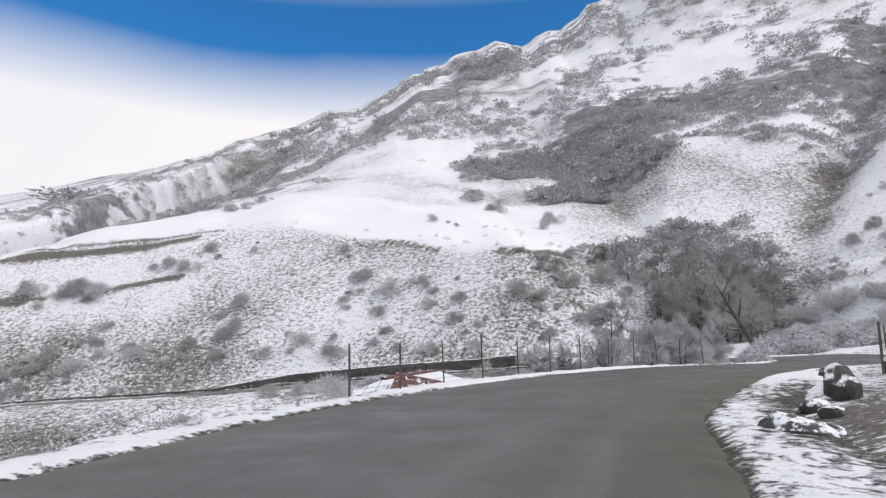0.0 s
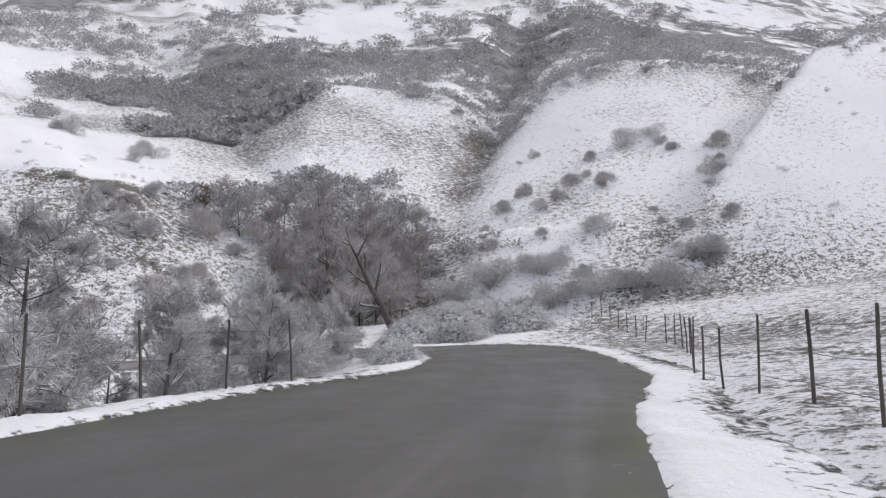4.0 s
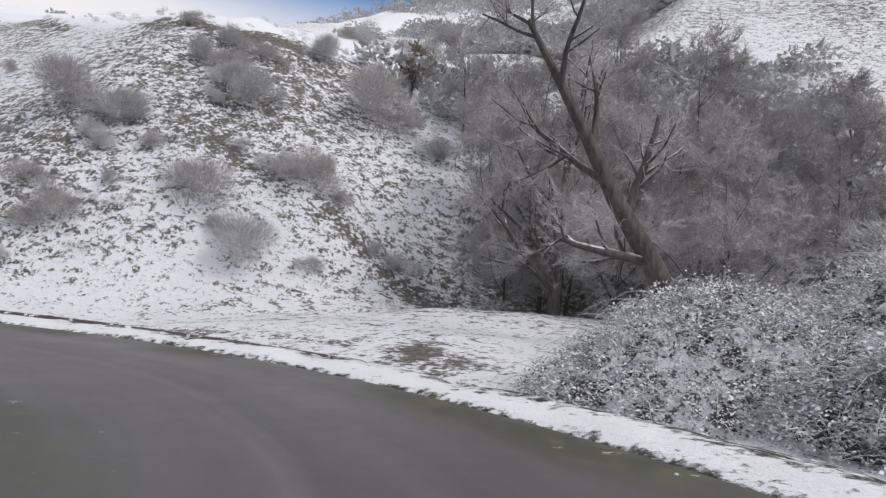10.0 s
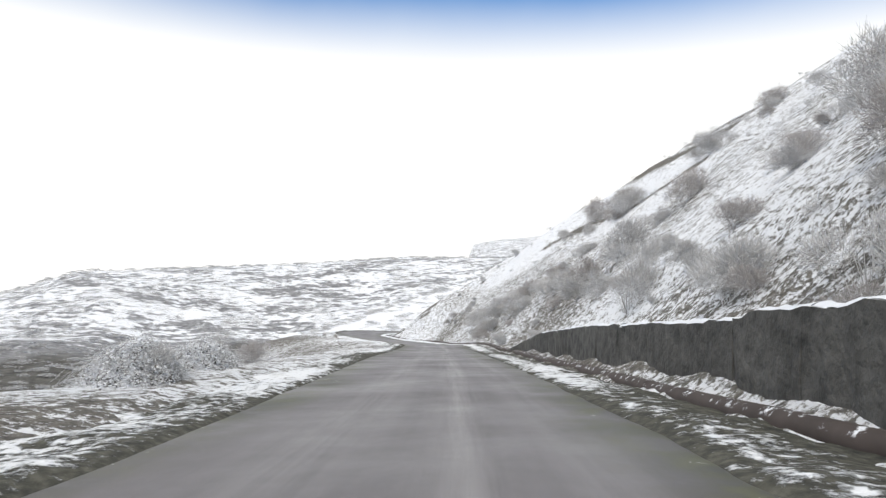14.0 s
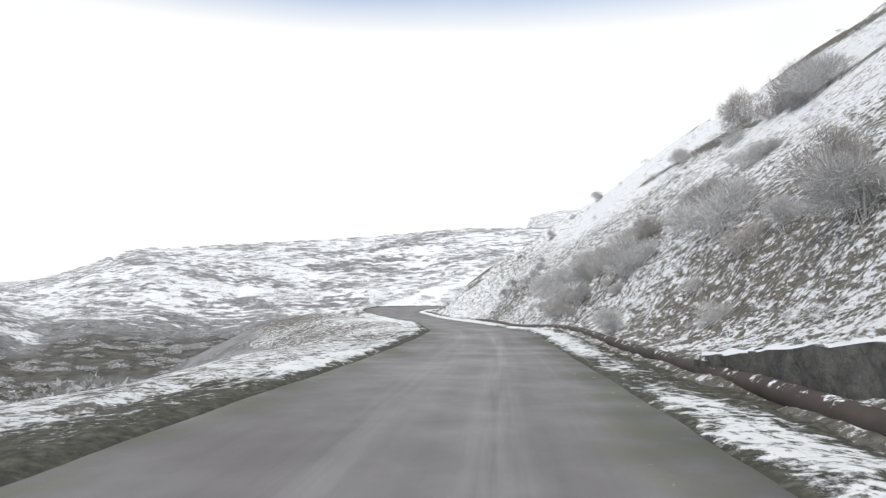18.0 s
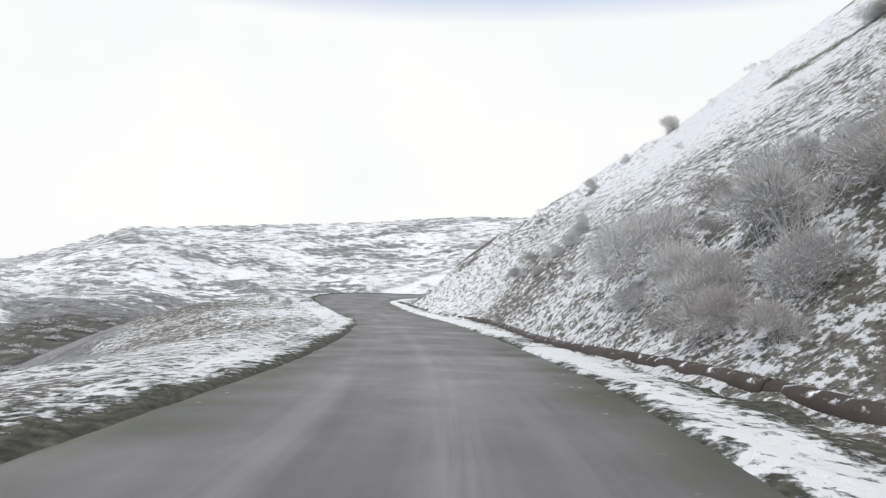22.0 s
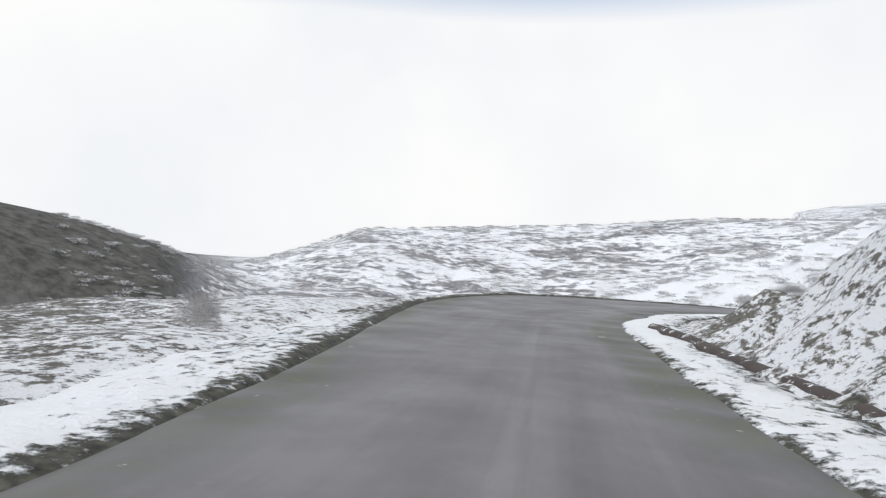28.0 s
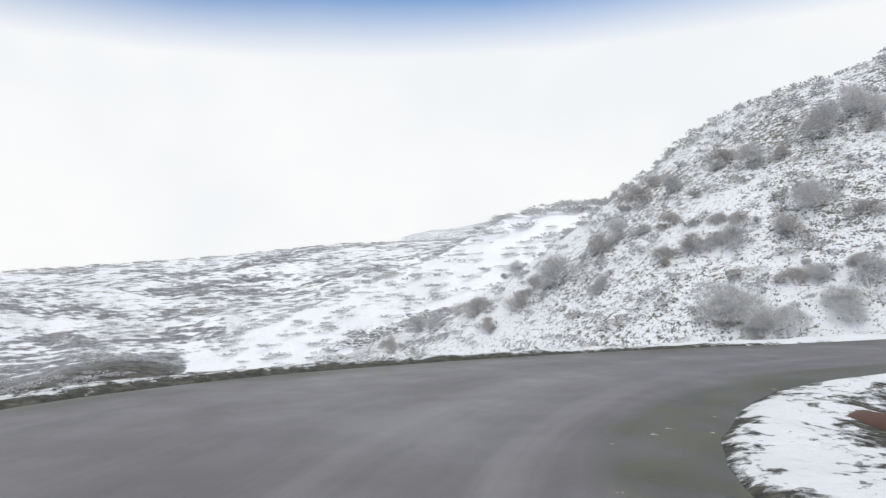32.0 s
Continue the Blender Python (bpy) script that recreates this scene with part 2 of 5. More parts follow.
def mat_plain(name, a, b, rough=0.8, metal=0.0, scale=6.0, snow=0.0, bump=0.01, stretch=(1, 1, 1)):
    m = Mat(name, rough, metal, 0.3)
    col = m.ramp(m.math("ADD", m.math("MULTIPLY", m.noise(scale, 5, 0.6, stretch), 0.7), m.math("MULTIPLY", m.noise(scale * 0.15, 3), 0.3)), (0.3, a), (0.7, b))
    col = m.mix(m.math("MULTIPLY", m.random(), 0.25), col, tuple(x * 0.6 for x in a))
    if snow:
        cap = m.math("MULTIPLY", m.ramp(m.up(), (0.45, 0.0), (0.7, 1.0)), m.ramp(m.noise(3.5, 5, 0.7), (0.62 - snow * 0.4, 0.0), (0.68 - snow * 0.4, 1.0)))
        col = m.mix(cap, col, SNOW)
    m.color(col)
    m.bump(m.noise(scale * 2.5, 4), bump, 0.6)
    return m.m


GROUND_MAT, VERGE_MAT, ASPHALT = mat_ground(), mat_verge(), mat_asphalt()
TWIG = mat_twigs("frosted_twigs", (0.29, 0.284, 0.278), (0.63, 0.624, 0.618), 0.62)
TWIG_BROWN = mat_twigs("brown_twigs", (0.24, 0.222, 0.212), (0.50, 0.475, 0.46), 0.5)
TWIG_OCHRE = mat_twigs("ochre_twigs", (0.14, 0.10, 0.06), (0.32, 0.25, 0.18), 0.3)
BRAMBLE = mat_twigs("snowy_bramble", (0.06, 0.06, 0.05), (0.16, 0.15, 0.13), 0.95, 0.1, 0.5)
FAR_TWIG = mat_twigs("far_scrub", (0.24, 0.235, 0.23), (0.48, 0.475, 0.47), 0.55)
BARK = mat_bark()
POST_WOOD = mat_plain("weathered_wood", (0.05, 0.045, 0.04), (0.14, 0.125, 0.11), 0.9, 0, 12, 0.4, 0.01, (1, 1, 0.2))
CONCRETE = mat_plain("dark_concrete", (0.025, 0.025, 0.024), (0.15, 0.147, 0.138), 0.9, 0, 3.2, 0.3, 0.09)
PALE_CONCRETE = mat_plain("pale_concrete", (0.38, 0.38, 0.37), (0.55, 0.55, 0.54), 0.85, 0, 5, 0.5, 0.01)
PIPE = mat_plain("rusty_pipe", (0.045, 0.036, 0.032), (0.10, 0.08, 0.072), 0.75, 0.1, 1.4, 0.12, 0.006)
ROCK = mat_plain("dark_rock", (0.03, 0.03, 0.03), (0.10, 0.10, 0.095), 0.85, 0, 2.5, 0.35, 0.05)
WIRE = mat_plain("wire", (0.12, 0.12, 0.12), (0.2, 0.2, 0.2), 0.6, 0.6, 4, 0.0, 0.0)
ROOF = mat_plain("red_roof", (0.10, 0.045, 0.04), (0.19, 0.085, 0.075), 0.75, 0.1, 5, 0.2, 0.008)
HOUSE_WALL = mat_plain("house_wall", (0.30, 0.28, 0.25), (0.45, 0.43, 0.40), 0.9, 0, 3, 0.0, 0.008)
SNOW_CAP = mat_plain("snow_cap", (0.72, 0.74, 0.77), SNOW, 0.8, 0, 4, 0.0, 0.03)

# ---- mesh helpers ----


def grid_mesh(name, pts, material, smooth=True):
    """pts: an array rows x columns x 3."""
    r, c = pts.shape[:2]
    i = np.arange(r * c).reshape(r, c)
    q = np.stack([i[:-1, :-1], i[:-1, 1:], i[1:, 1:], i[1:, :-1]], -1).reshape(-1, 4)
    me = bpy.data.meshes.new(name)
    me.vertices.add(r * c)
    me.vertices.foreach_set("co", pts.reshape(-1).astype(np.float32))
    me.loops.add(q.size)
    me.loops.foreach_set("vertex_index", q.reshape(-1).astype(np.int32))
    me.polygons.add(len(q))
    me.polygons.foreach_set("loop_start", np.arange(0, q.size, 4, dtype=np.int32))
    me.polygons.foreach_set("use_smooth", np.full(len(q), smooth))
    me.update(calc_edges=True)
    me.materials.append(material)
    return me


def soup(name, verts, tris, material):
    """A mesh from arrays of vertices and triangles."""
    me = bpy.data.meshes.new(name)
    me.vertices.add(len(verts))
    me.vertices.foreach_set("co", np.asarray(verts, np.float32).reshape(-1))
    me.loops.add(tris.size)
    me.loops.foreach_set("vertex_index", tris.reshape(-1).astype(np.int32))
    me.polygons.add(len(tris))
    me.polygons.foreach_set("loop_start", np.arange(0, tris.size, 3, dtype=np.int32))
    me.update(calc_edges=True)
    me.materials.append(material)
    return me


def set_attr(me, name, values):
    at = me.attributes.new(name, "FLOAT", "POINT")
    at.data.foreach_set("value", np.asarray(values, np.float32).reshape(-1))


def part(name, bm, material, parent, label=""):
    me = bpy.data.meshes.new(name)
    bm.to_mesh(me)
    bm.free()
    me.materials.append(material)
    ob = new(name, me)
    ob.parent = parent
    return tagged(ob, label)


def part_me(name, me, parent, label=""):
    ob = new(name, me)
    ob.parent = parent
    return tagged(ob, label)


def tubes(paths, sides=3):
    """Tapered tubes: paths is a list of (points n x 3, radii n). Returns vertices and triangles."""
    V, T, base = [], [], 0
    ang = np.arange(sides) * 2 * np.pi / sides
    for pts, rad in paths:
        pts, rad = np.asarray(pts, float), np.asarray(rad, float)
        n = len(pts)
        d = np.gradient(pts, axis=0)
        d /= np.linalg.norm(d, axis=1)[:, None] + 1e-9
        ref = np.where(np.abs(d[:, 2:3]) > 0.9, [[1.0, 0, 0]], [[0, 0, 1.0]])
        a = np.cross(d, ref)
        a /= np.linalg.norm(a, axis=1)[:, None] + 1e-9
        b = np.cross(d, a)
        ring = pts[:, None] + rad[:, None, None] * (np.cos(ang)[None, :, None] * a[:, None] + np.sin(ang)[None, :, None] * b[:, None])
        V.append(ring.reshape(-1, 3))
        i = base + np.arange(n * sides).reshape(n, sides)
        j = np.roll(i, -1, 1)
        T.append(np.stack([i[:-1], j[:-1], j[1:]], -1).reshape(-1, 3))
        T.append(np.stack([i[:-1], j[1:], i[1:]], -1).reshape(-1, 3))
        base += n * sides
    return np.concatenate(V), np.concatenate(T)


def smoothstep(a, b, x):
    t = np.clip((x - a) / (b - a), 0, 1)
    return t * t * (3 - 2 * t)


def hash_noise(x, y, seed):
    """Smooth value noise of unit cell size, about -1 to 1, for arrays."""
    xi, yi = np.floor(x).astype(np.int64), np.floor(y).astype(np.int64)
    fx, fy = x - xi, y - yi
    fx, fy = fx * fx * (3 - 2 * fx), fy * fy * (3 - 2 * fy)

    def h(a, b):
        v = (a * 374761393 + b * 668265263 + seed * 2147483647 + 974634777) & 0xFFFFFFFF
        v = ((v ^ (v >> 13)) * 1274126177) & 0xFFFFFFFF
        return ((v ^ (v >> 16)) & 0xFFFF) / 32767.5 - 1

    return (h(xi, yi) * (1 - fx) + h(xi + 1, yi) * fx) * (1 - fy) + (h(xi, yi + 1) * (1 - fx) + h(xi + 1, yi + 1) * fx) * fy


def fractal(x, y, size, octaves, seed, gain=0.5):
    out, amp = 0.0, 1.0
    for k in range(octaves):
        out = out + amp * hash_noise(x / size, y / size, seed + k)
        size, amp = size * 0.5, amp * gain
    return out


# ---- the road's line: place and height, second by second of the drive ----
LINE = np.array([
    (3, -70, -0.2), (0, -34, 0), (-1.2, -16, 0), (-0.9, -7, 0), (0, 0, 0), (1.3, 6.3, 0), (3.8, 12.7, 0), (7.2, 18.4, 0), (11, 24.3, 0), (15.4, 29.3, -0.08),
    (20.1, 34.4, -0.26), (24.4, 39.6, -0.39), (27.6, 45.1, -0.46), (29.6, 50.2, -0.45), (29.9, 55.6, -0.54), (28.7, 60.3, -0.72), (25.7, 64, -0.8),
    (21.3, 66.4, -0.9), (15.6, 67.8, -1.05), (9.2, 69.2, -1.27), (-4.7, 71.6, -1.82), (-19, 73.9, -2.42), (-33.5, 76.2, -3.03), (-47.4, 77.8, -3.45),
    (-62.2, 77.9, -4.25), (-77, 77.3, -4.76), (-91.3, 75.8, -5.08), (-105.3, 74.4, -5.1), (-112, 75.2, -5.09), (-117.5, 77.9, -5.08),
    (-121, 82.5, -5.1), (-122.3, 90, -5.2), (-122.5, 100, -5.3)], float)
# how far the asphalt reaches to the left and right of that line
LEFT = [6.0, 6.0, 6.0, 6.4, 6.6, 6.9, 7.6, 8.0, 7.5, 7.4, 7.3, 6.0, 5.1, 4.1, 2.1, 2.3, 3.2, 3.5, 3.6, 3.6, 3.9, 4.2, 3.9, 3.3, 2.8, 2.3, 3.4, 4.8, 6.8, 8.3, 4.8, 3.2, 3.2]
RIGHT = [2.2, 2.0, 1.9, 1.9, 1.8, 1.7, 1.2, 0.9, 1.0, 0.8, 1.0, 2.3, 2.8, 4.0, 4.5, 3.3, 2.6, 2.4, 2.2, 2.2, 2.2, 2.2, 2.1, 2.3, 3.2, 3.1, 2.5, 2.3, 2.4, 1.6, 1.9, 2.5, 2.8]
# the cross slope of the road, per metre to the left: the bends are banked
BANK = [0, 0, 0, 0, 0, 0, 0.006, 0.014, 0.012, 0.014, 0.016, 0.008, -0.003, -0.024, -0.05, -0.058, -0.056, -0.052, -0.046, -0.036, -0.02, -0.008, 0, 0, 0, 0.002, 0.006, 0.01, 0.017, 0.024, 0.014, 0.008, 0.006]


def spline(points, step):
    """Catmull-Rom through the points, resampled at even steps; also the parameter in units of points."""
    p = np.vstack([2 * points[0] - points[1], points, 2 * points[-1] - points[-2]])
    u = np.linspace(0, len(points) - 1, 60 * len(points))
    i = np.minimum(u.astype(int), len(points) - 2)
    f = (u - i)[:, None]
    a, b, c, d = p[i], p[i + 1], p[i + 2], p[i + 3]
    q = 0.5 * (2 * b + (c - a) * f + (2 * a - 5 * b + 4 * c - d) * f * f + (3 * b - a - 3 * c + d) * f**3)
    s = np.r_[0, np.cumsum(np.linalg.norm(np.diff(q[:, :2], axis=0), axis=1))]
    t = np.arange(0, s[-1], step)
    return np.stack([np.interp(t, s, q[:, k]) for k in range(points.shape[1])], 1), np.interp(t, s, u)


RS, RU = spline(LINE, 0.5)
RDIR = np.gradient(RS[:, :2], axis=0)
RDIR /= np.linalg.norm(RDIR, axis=1)[:, None]
RNORM = np.stack([-RDIR[:, 1], RDIR[:, 0]], 1)
RLEFT = np.interp(RU, np.arange(len(LEFT)), LEFT)
RRIGHT = np.interp(RU, np.arange(len(RIGHT)), RIGHT)
k9 = np.ones(11) / 11
RBANK = np.interp(RU, np.arange(len(BANK)), BANK)
RLEFT, RRIGHT, RBANK = (np.convolve(np.pad(a, 5, mode="edge"), k9, "valid") for a in (RLEFT, RRIGHT, RBANK))
HAIRPIN = 14.5


def road_frame(x, y):
    """Nearest sample of the road, the offset to its left and the distance, for arrays."""
    shape, x, y = x.shape, x.ravel(), y.ravel()
    near = np.empty(len(x), np.int64)
    for a in range(0, len(x), 20000):
        d2 = (x[a:a + 20000, None] - RS[None, :, 0]) ** 2 + (y[a:a + 20000, None] - RS[None, :, 1]) ** 2
        near[a:a + 20000] = d2.argmin(1)
    dx, dy = x - RS[near, 0], y - RS[near, 1]
    side = np.sign(dx * RNORM[near, 0] + dy * RNORM[near, 1])
    return near.reshape(shape), (side * np.hypot(dx, dy)).reshape(shape)


# the line along which the mountain side begins
FOOT = np.array([(-900, 260), (-420, 165), (-300, 125), (-232, 100), (-200, 90), (-176, 89), (-152, 97), (-138, 108), (-124, 115), (-116, 106), (-113, 96),
                 (-112, 89), (-110.5, 83.5), (-107, 80.2), (-103.5, 79.6), (-100, 79.2), (-97, 79.1), (-92, 79.9), (-85, 80.8), (-60, 81.2), (-45, 81), (-25, 79.6), (-5, 76.6), (8, 74.6), (16, 74.8), (23, 77.5),
                 (30, 82.5), (38, 80), (44, 71), (51, 63), (70, 50), (110, 36), (260, -10), (900, -200)], float)
FOOT_LINE, _ = spline(FOOT, 2.0)


def foot_distance(x, y):
    shape, x, y = x.shape, x.ravel(), y.ravel()
    out = np.empty(len(x))
    d = np.gradient(FOOT_LINE, axis=0)
    for a in range(0, len(x), 20000):
        dx = x[a:a + 20000, None] - FOOT_LINE[None, :, 0]
        dy = y[a:a + 20000, None] - FOOT_LINE[None, :, 1]
        d2 = dx * dx + dy * dy
        i = d2.argmin(1)
        r = np.arange(len(i))
        out[a:a + 20000] = np.sqrt(d2[r, i]) * np.sign(d[i, 0] * dy[r, i] - d[i, 1] * dx[r, i])
    return out.reshape(shape)


def ground_height(x, y):
    """Height of the land, with its bareness and its share of woodland, for arrays of places."""
    near, d = road_frame(x, y)
    zr = RS[near, 2] + RBANK[near] * np.clip(d, -7, 9)
    over = np.where(d > 0, d - RLEFT[near], -d - RRIGHT[near])
    sub = RS[::8]
    w = 1 / ((x[..., None] - sub[:, 0]) ** 2 + (y[..., None] - sub[:, 1]) ** 2 + 30) ** 1.5
    z0 = (w * sub[:, 2]).sum(-1) / w.sum(-1)
    q = foot_distance(x, y)
    # the valley to the left of the road, deepest in the west
    depth = np.interp(x, (-320, -120, -40, -22, -6, 20, 40), (34, 30, 24, 16, 7.5, 5.0, 3.0))
    z0 = z0 - 5 * smoothstep(-126, -168, x)
    late = smoothstep(HAIRPIN + 2, HAIRPIN + 4, RU[near])
    shoulder = 1.0 + late * np.interp(x, (-126, -115, -106, -94, -84, -75, -30, -14, 4, 16), (-0.3, 0.2, 3.5, 5.0, 2.6, 0.3, 0.5, 1.0, 3.5, 2.0))
    span = (9 + 1.3 * depth) * (1 - late) + 2.1 * depth * late
    back = np.interp(x, (-200, -124, -112), (-40, -18, -9)) * late + -34 * (1 - late)
    z = z0 - np.where(d > 0, depth * smoothstep(shoulder, shoulder + span, over) * smoothstep(1, back, q), 0)
    # a terrace for the house below the road
    hx, hy = (x + 1.2) * 0.96 - (y - 36.3) * 0.27, (x + 1.2) * 0.27 + (y - 36.3) * 0.96
    pad = smoothstep(6.5, 4.4, np.abs(hx)) * smoothstep(11.5, 9, np.abs(hy)) * (over > 0.6)
    z = z * (1 - pad) + np.minimum(z, -4.2) * pad
    z = z + np.interp(x, (-30, -25, -12, 9), (0.0, 0.4, 0.5, 0.75)) * smoothstep(np.interp(x, (-5, 8), (-2.8, -3.9)), np.interp(x, (-5, 8), (-0.9, -2.2)), q) * smoothstep(14, 11, x) * (d < 0) * smoothstep(1.2, 2.2, over)
    # the gentle bank to the right of the way up
    right = (d < 0) & (RU[near] < HAIRPIN)
    z = z + np.where(right, 0.10 * np.clip(over - 1.0, 0, 12) + 0.16 * np.clip(over - 9, 0, 60), 0)
    # the shelf under the thicket climbs away from the bend
    shelf = (d < 0) & (q < 12) & (RU[near] >= HAIRPIN)
    z = z + np.where(shelf, 0.13 * np.clip(over - 1.0, 0, 12) * smoothstep(18.2, 16.6, RU[near]), 0)
    # the mountain: a steep side up to a brow, a gentler field, then the high slopes
    brow = np.interp(x, (-140, -124, -117, -112, -104, -101.5, -99, -96, -92, -86, -76, -30, 5, 34, 50), (66, 42, 4, 0.9, 1.1, 1.6, 3.6, 6, 9.5, 16, 23, 26, 15, 16, 42))
    steep = np.interp(x, (-400, -240, -200, -168, -146, -110, -100, -88, -76, -10, 6, 16, 28, 40, 52, 70), (0.12, 0.15, 0.3, 0.84, 1.1, 0.9, 1.1, 0.85, 0.84, 0.84, 0.95, 1.12, 1.15, 0.9, 0.82, 0.8))
    rise = steep * np.clip(q, 0, None)
    bump = fractal(x, y, 26, 4, 5)
    brow = brow * (1 + 0.12 * fractal(x, y, 40, 2, 21))
    side = np.where(rise < brow, rise, brow + np.interp(x, (-124, -116, -104, -60, -40, -10), (0.36, 0.05, 0.08, 0.34, 0.36, 0.45)) * (q - brow / steep))
    side = side * smoothstep(-1, np.interp(x, (-97, -90), (2.5, 5)), q)
    r = np.hypot(x - 5, y - 8)
    az = np.degrees(np.arctan2(-(x - 5), y - 8))
    sky = np.tan(np.radians(np.interp(az, (-150, -110, -80, -60, -40, -25, -15, -3, 6, 14, 24, 33, 45, 60, 75, 90), (1, 5, 15, 24, 30, 30.5, 27.5, 24.4, 21, 18.5, 14.5, 10.6, 8, 6, 4, 1))))
    top = sky * r * (1 + 0.035 * fractal(az * 3.0, r * 0 + 1.5, 9, 4, 11))
    ridge = np.abs(fractal(x, y, 60, 5, 31))
    high = side + np.clip(top - side, 0, None) * smoothstep(60, 330, q) - ridge * 4 * smoothstep(60, 200, q)
    high = np.where(q > 20, np.minimum(high, np.maximum(top * 0.99, side * 0.2 + top * 0.8)), high)
    # the ravine above the bend
    along = (x - 41) * 0.68 + (y - 80) * 0.73
    across = (x - 41) * 0.73 - (y - 80) * 0.68
    cut = np.clip(along * 0.16, 0, 9) * np.exp(-(((across + 2 * np.sin(along * 0.09)) / (5 + 0.03 * np.clip(along, 0, None))) ** 2))
    # a heap of rubble at the inside of the last bend
    z = z + 0.8 * np.exp(-(((x + 104.4) / 1.5) ** 2 + ((y - 80.0) / 1.1) ** 2))
    wave = smoothstep(3, 20, q)
    z = np.where(q > -1, z + high - cut * (q > 0) + wave * bump * 0.8, z)
    # the far side of the valley, as a ring of hills round the west
    rw = np.hypot(x + 75, y - 79)
    aw = np.degrees(np.arctan2(-(x + 75), y - 79)) % 360
    far_el = np.interp(aw, (40, 84, 95, 106, 112, 117, 122, 125, 128, 133, 137, 150, 180, 230, 300), (5, 4.9, 4.0, 3.3, 2.9, 1.0, -0.6, -0.8, 0.8, 2.0, 2.8, 4.5, 6, 5, 1))
    edge = np.interp(aw, (60, 84, 120, 127, 140, 230), (900, 900, 820, 460, 420, 500))
    hill = np.tan(np.radians(far_el)) * edge - 5
    floor = -42 + 8 * fractal(x, y, 120, 4, 51) * smoothstep(120, 300, rw)
    land = floor + (hill - floor) * smoothstep(0.46, 1.0, rw / edge) + 5 * fractal(x, y, 90, 4, 61) * smoothstep(150, 400, rw) * (1 - smoothstep(0.8, 1.0, rw / edge))
    land = np.minimum(land, hill + 3 * fractal(x, y, 150, 3, 71))
    # a white spur runs down into the valley far behind the last bend
    crest = np.tan(np.radians(np.interp(aw, (50, 61, 71, 76, 82, 90, 96.5, 98.5, 103), (13, 10.5, 6.8, 3.9, 1.8, -1.0, -3.2, -4.6, -8)))) * 520 - 5
    spur = smoothstep(150, 520, rw) * smoothstep(800, 540, rw) * smoothstep(105, 97, aw) * smoothstep(40, 55, aw)
    lean = crest - 12 * np.abs(fractal(aw, rw * 0.01, 5, 3, 141)) * smoothstep(0.99, 0.6, spur) + 1.5 * fractal(x, y, 40, 3, 151)
    spur_z = floor - 14 + (lean - floor + 14) * spur
    on_spur = smoothstep(-2, 3, spur_z - land) * (spur > 0.02)
    land = np.maximum(land, spur_z)
    west = smoothstep(150, 330, rw) * smoothstep(45, 75, aw) * smoothstep(310, 260, aw)
    land = np.where(q > -30, land * (1 - smoothstep(-30, 0, q)) + np.maximum(land, z) * smoothstep(-30, 0, q), land)
    z = z * (1 - west) + land * west
    # small unevenness, then the bed of the road
    z = z + 0.16 * fractal(x, y, 5.5, 4, 81) * smoothstep(0.8, 4, over)
    bed = smoothstep(2.2, 0.9, over)
    z = z * (1 - bed) + (zr - 0.14) * bed
    bare = 0.46 + 0.10 * fractal(x, y, 30, 3, 91)
    field = smoothstep(0.94, 1.06, side / np.maximum(brow, 1)) * smoothstep(np.interp(x, (-30, 0), (64, 52)), np.interp(x, (-30, 0), (50, 38)), q) * (q > 0) * smoothstep(27, 15, x) * smoothstep(-80, -60, x)
    bare = bare - 0.5 * field * (0.8 + 0.2 * bump)
    bare = np.where((q > 1) & (q < 30) & (x < 25), bare + 0.02, bare)
    bare = np.where(d > 0, bare + np.interp(x, (-126, -108, -40, -18, 10, 16), (0.07, 0.13, 0.10, -0.08, -0.08, 0.06)) * smoothstep(3, 12, over) * (1 - west), bare)
    bare = bare - 0.07 * (q > 0) * smoothstep(-115, -135, x)
    bare = np.where(right & (q < 0), bare + 0.09 * smoothstep(1.2, 2.6, over) * smoothstep(14, 9, over), bare)
    bare = bare - 0.04 * west
    bare = bare + 0.07 * smoothstep(-0.5, 0.5, q) * smoothstep(9, 4, q) * smoothstep(-57, -48, x) * smoothstep(-20, -28, x)
    bare = bare + 0.11 * ((d < 0) & (q < 0) & (over < 3.6)) * smoothstep(19.5, 20.5, RU[near])
    bare = bare - 0.03 * (q > 0) * smoothstep(-70, -50, x) * smoothstep(60, 45, x)
    bare = bare + 0.14 * np.exp(-((across / 4) ** 2)) * (along > 0) * (q > 2)
    # soil that the melting snow has laid open: wheel marks, a slanting path and the ground under the trees
    for px, py, rx, ry, more in ((28.1, 69.5, 0.4, 0.9, 0.4), (29.1, 68.4, 0.35, 0.8, 0.4), (28.6, 81.2, 2.0, 0.8, 0.2), (25.5, 70.3, 2.2, 0.5, 0.1), (22.5, 71.3, 2.0, 0.5, 0.1), (-104.4, 80.0, 2.0, 1.5, 0.12), (31.5, 84.5, 3.5, 3.0, 0.12), (6.6, 11.0, 1.6, 1.6, 0.13), (9.4, 14.6, 2.2, 1.8, 0.12), (12.6, 18.6, 1.8, 2.4, 0.10)):
        bare = bare + more * np.exp(-(((x - px) / rx) ** 2 + ((y - py) / ry) ** 2))
    path_y = np.interp(x, (14, 17.8, 21.4, 24.6, 28), (82.5, 81.6, 81.3, 82.2, 81.0))
    bare = bare + 0.16 * np.exp(-(((y - path_y) / 0.4) ** 2)) * smoothstep(14, 17, x) * smoothstep(29, 26, x)
    bare = bare + 0.015 * (q > 0) * (q < 24) * smoothstep(-4, 6, x) * smoothstep(34, 28, x)
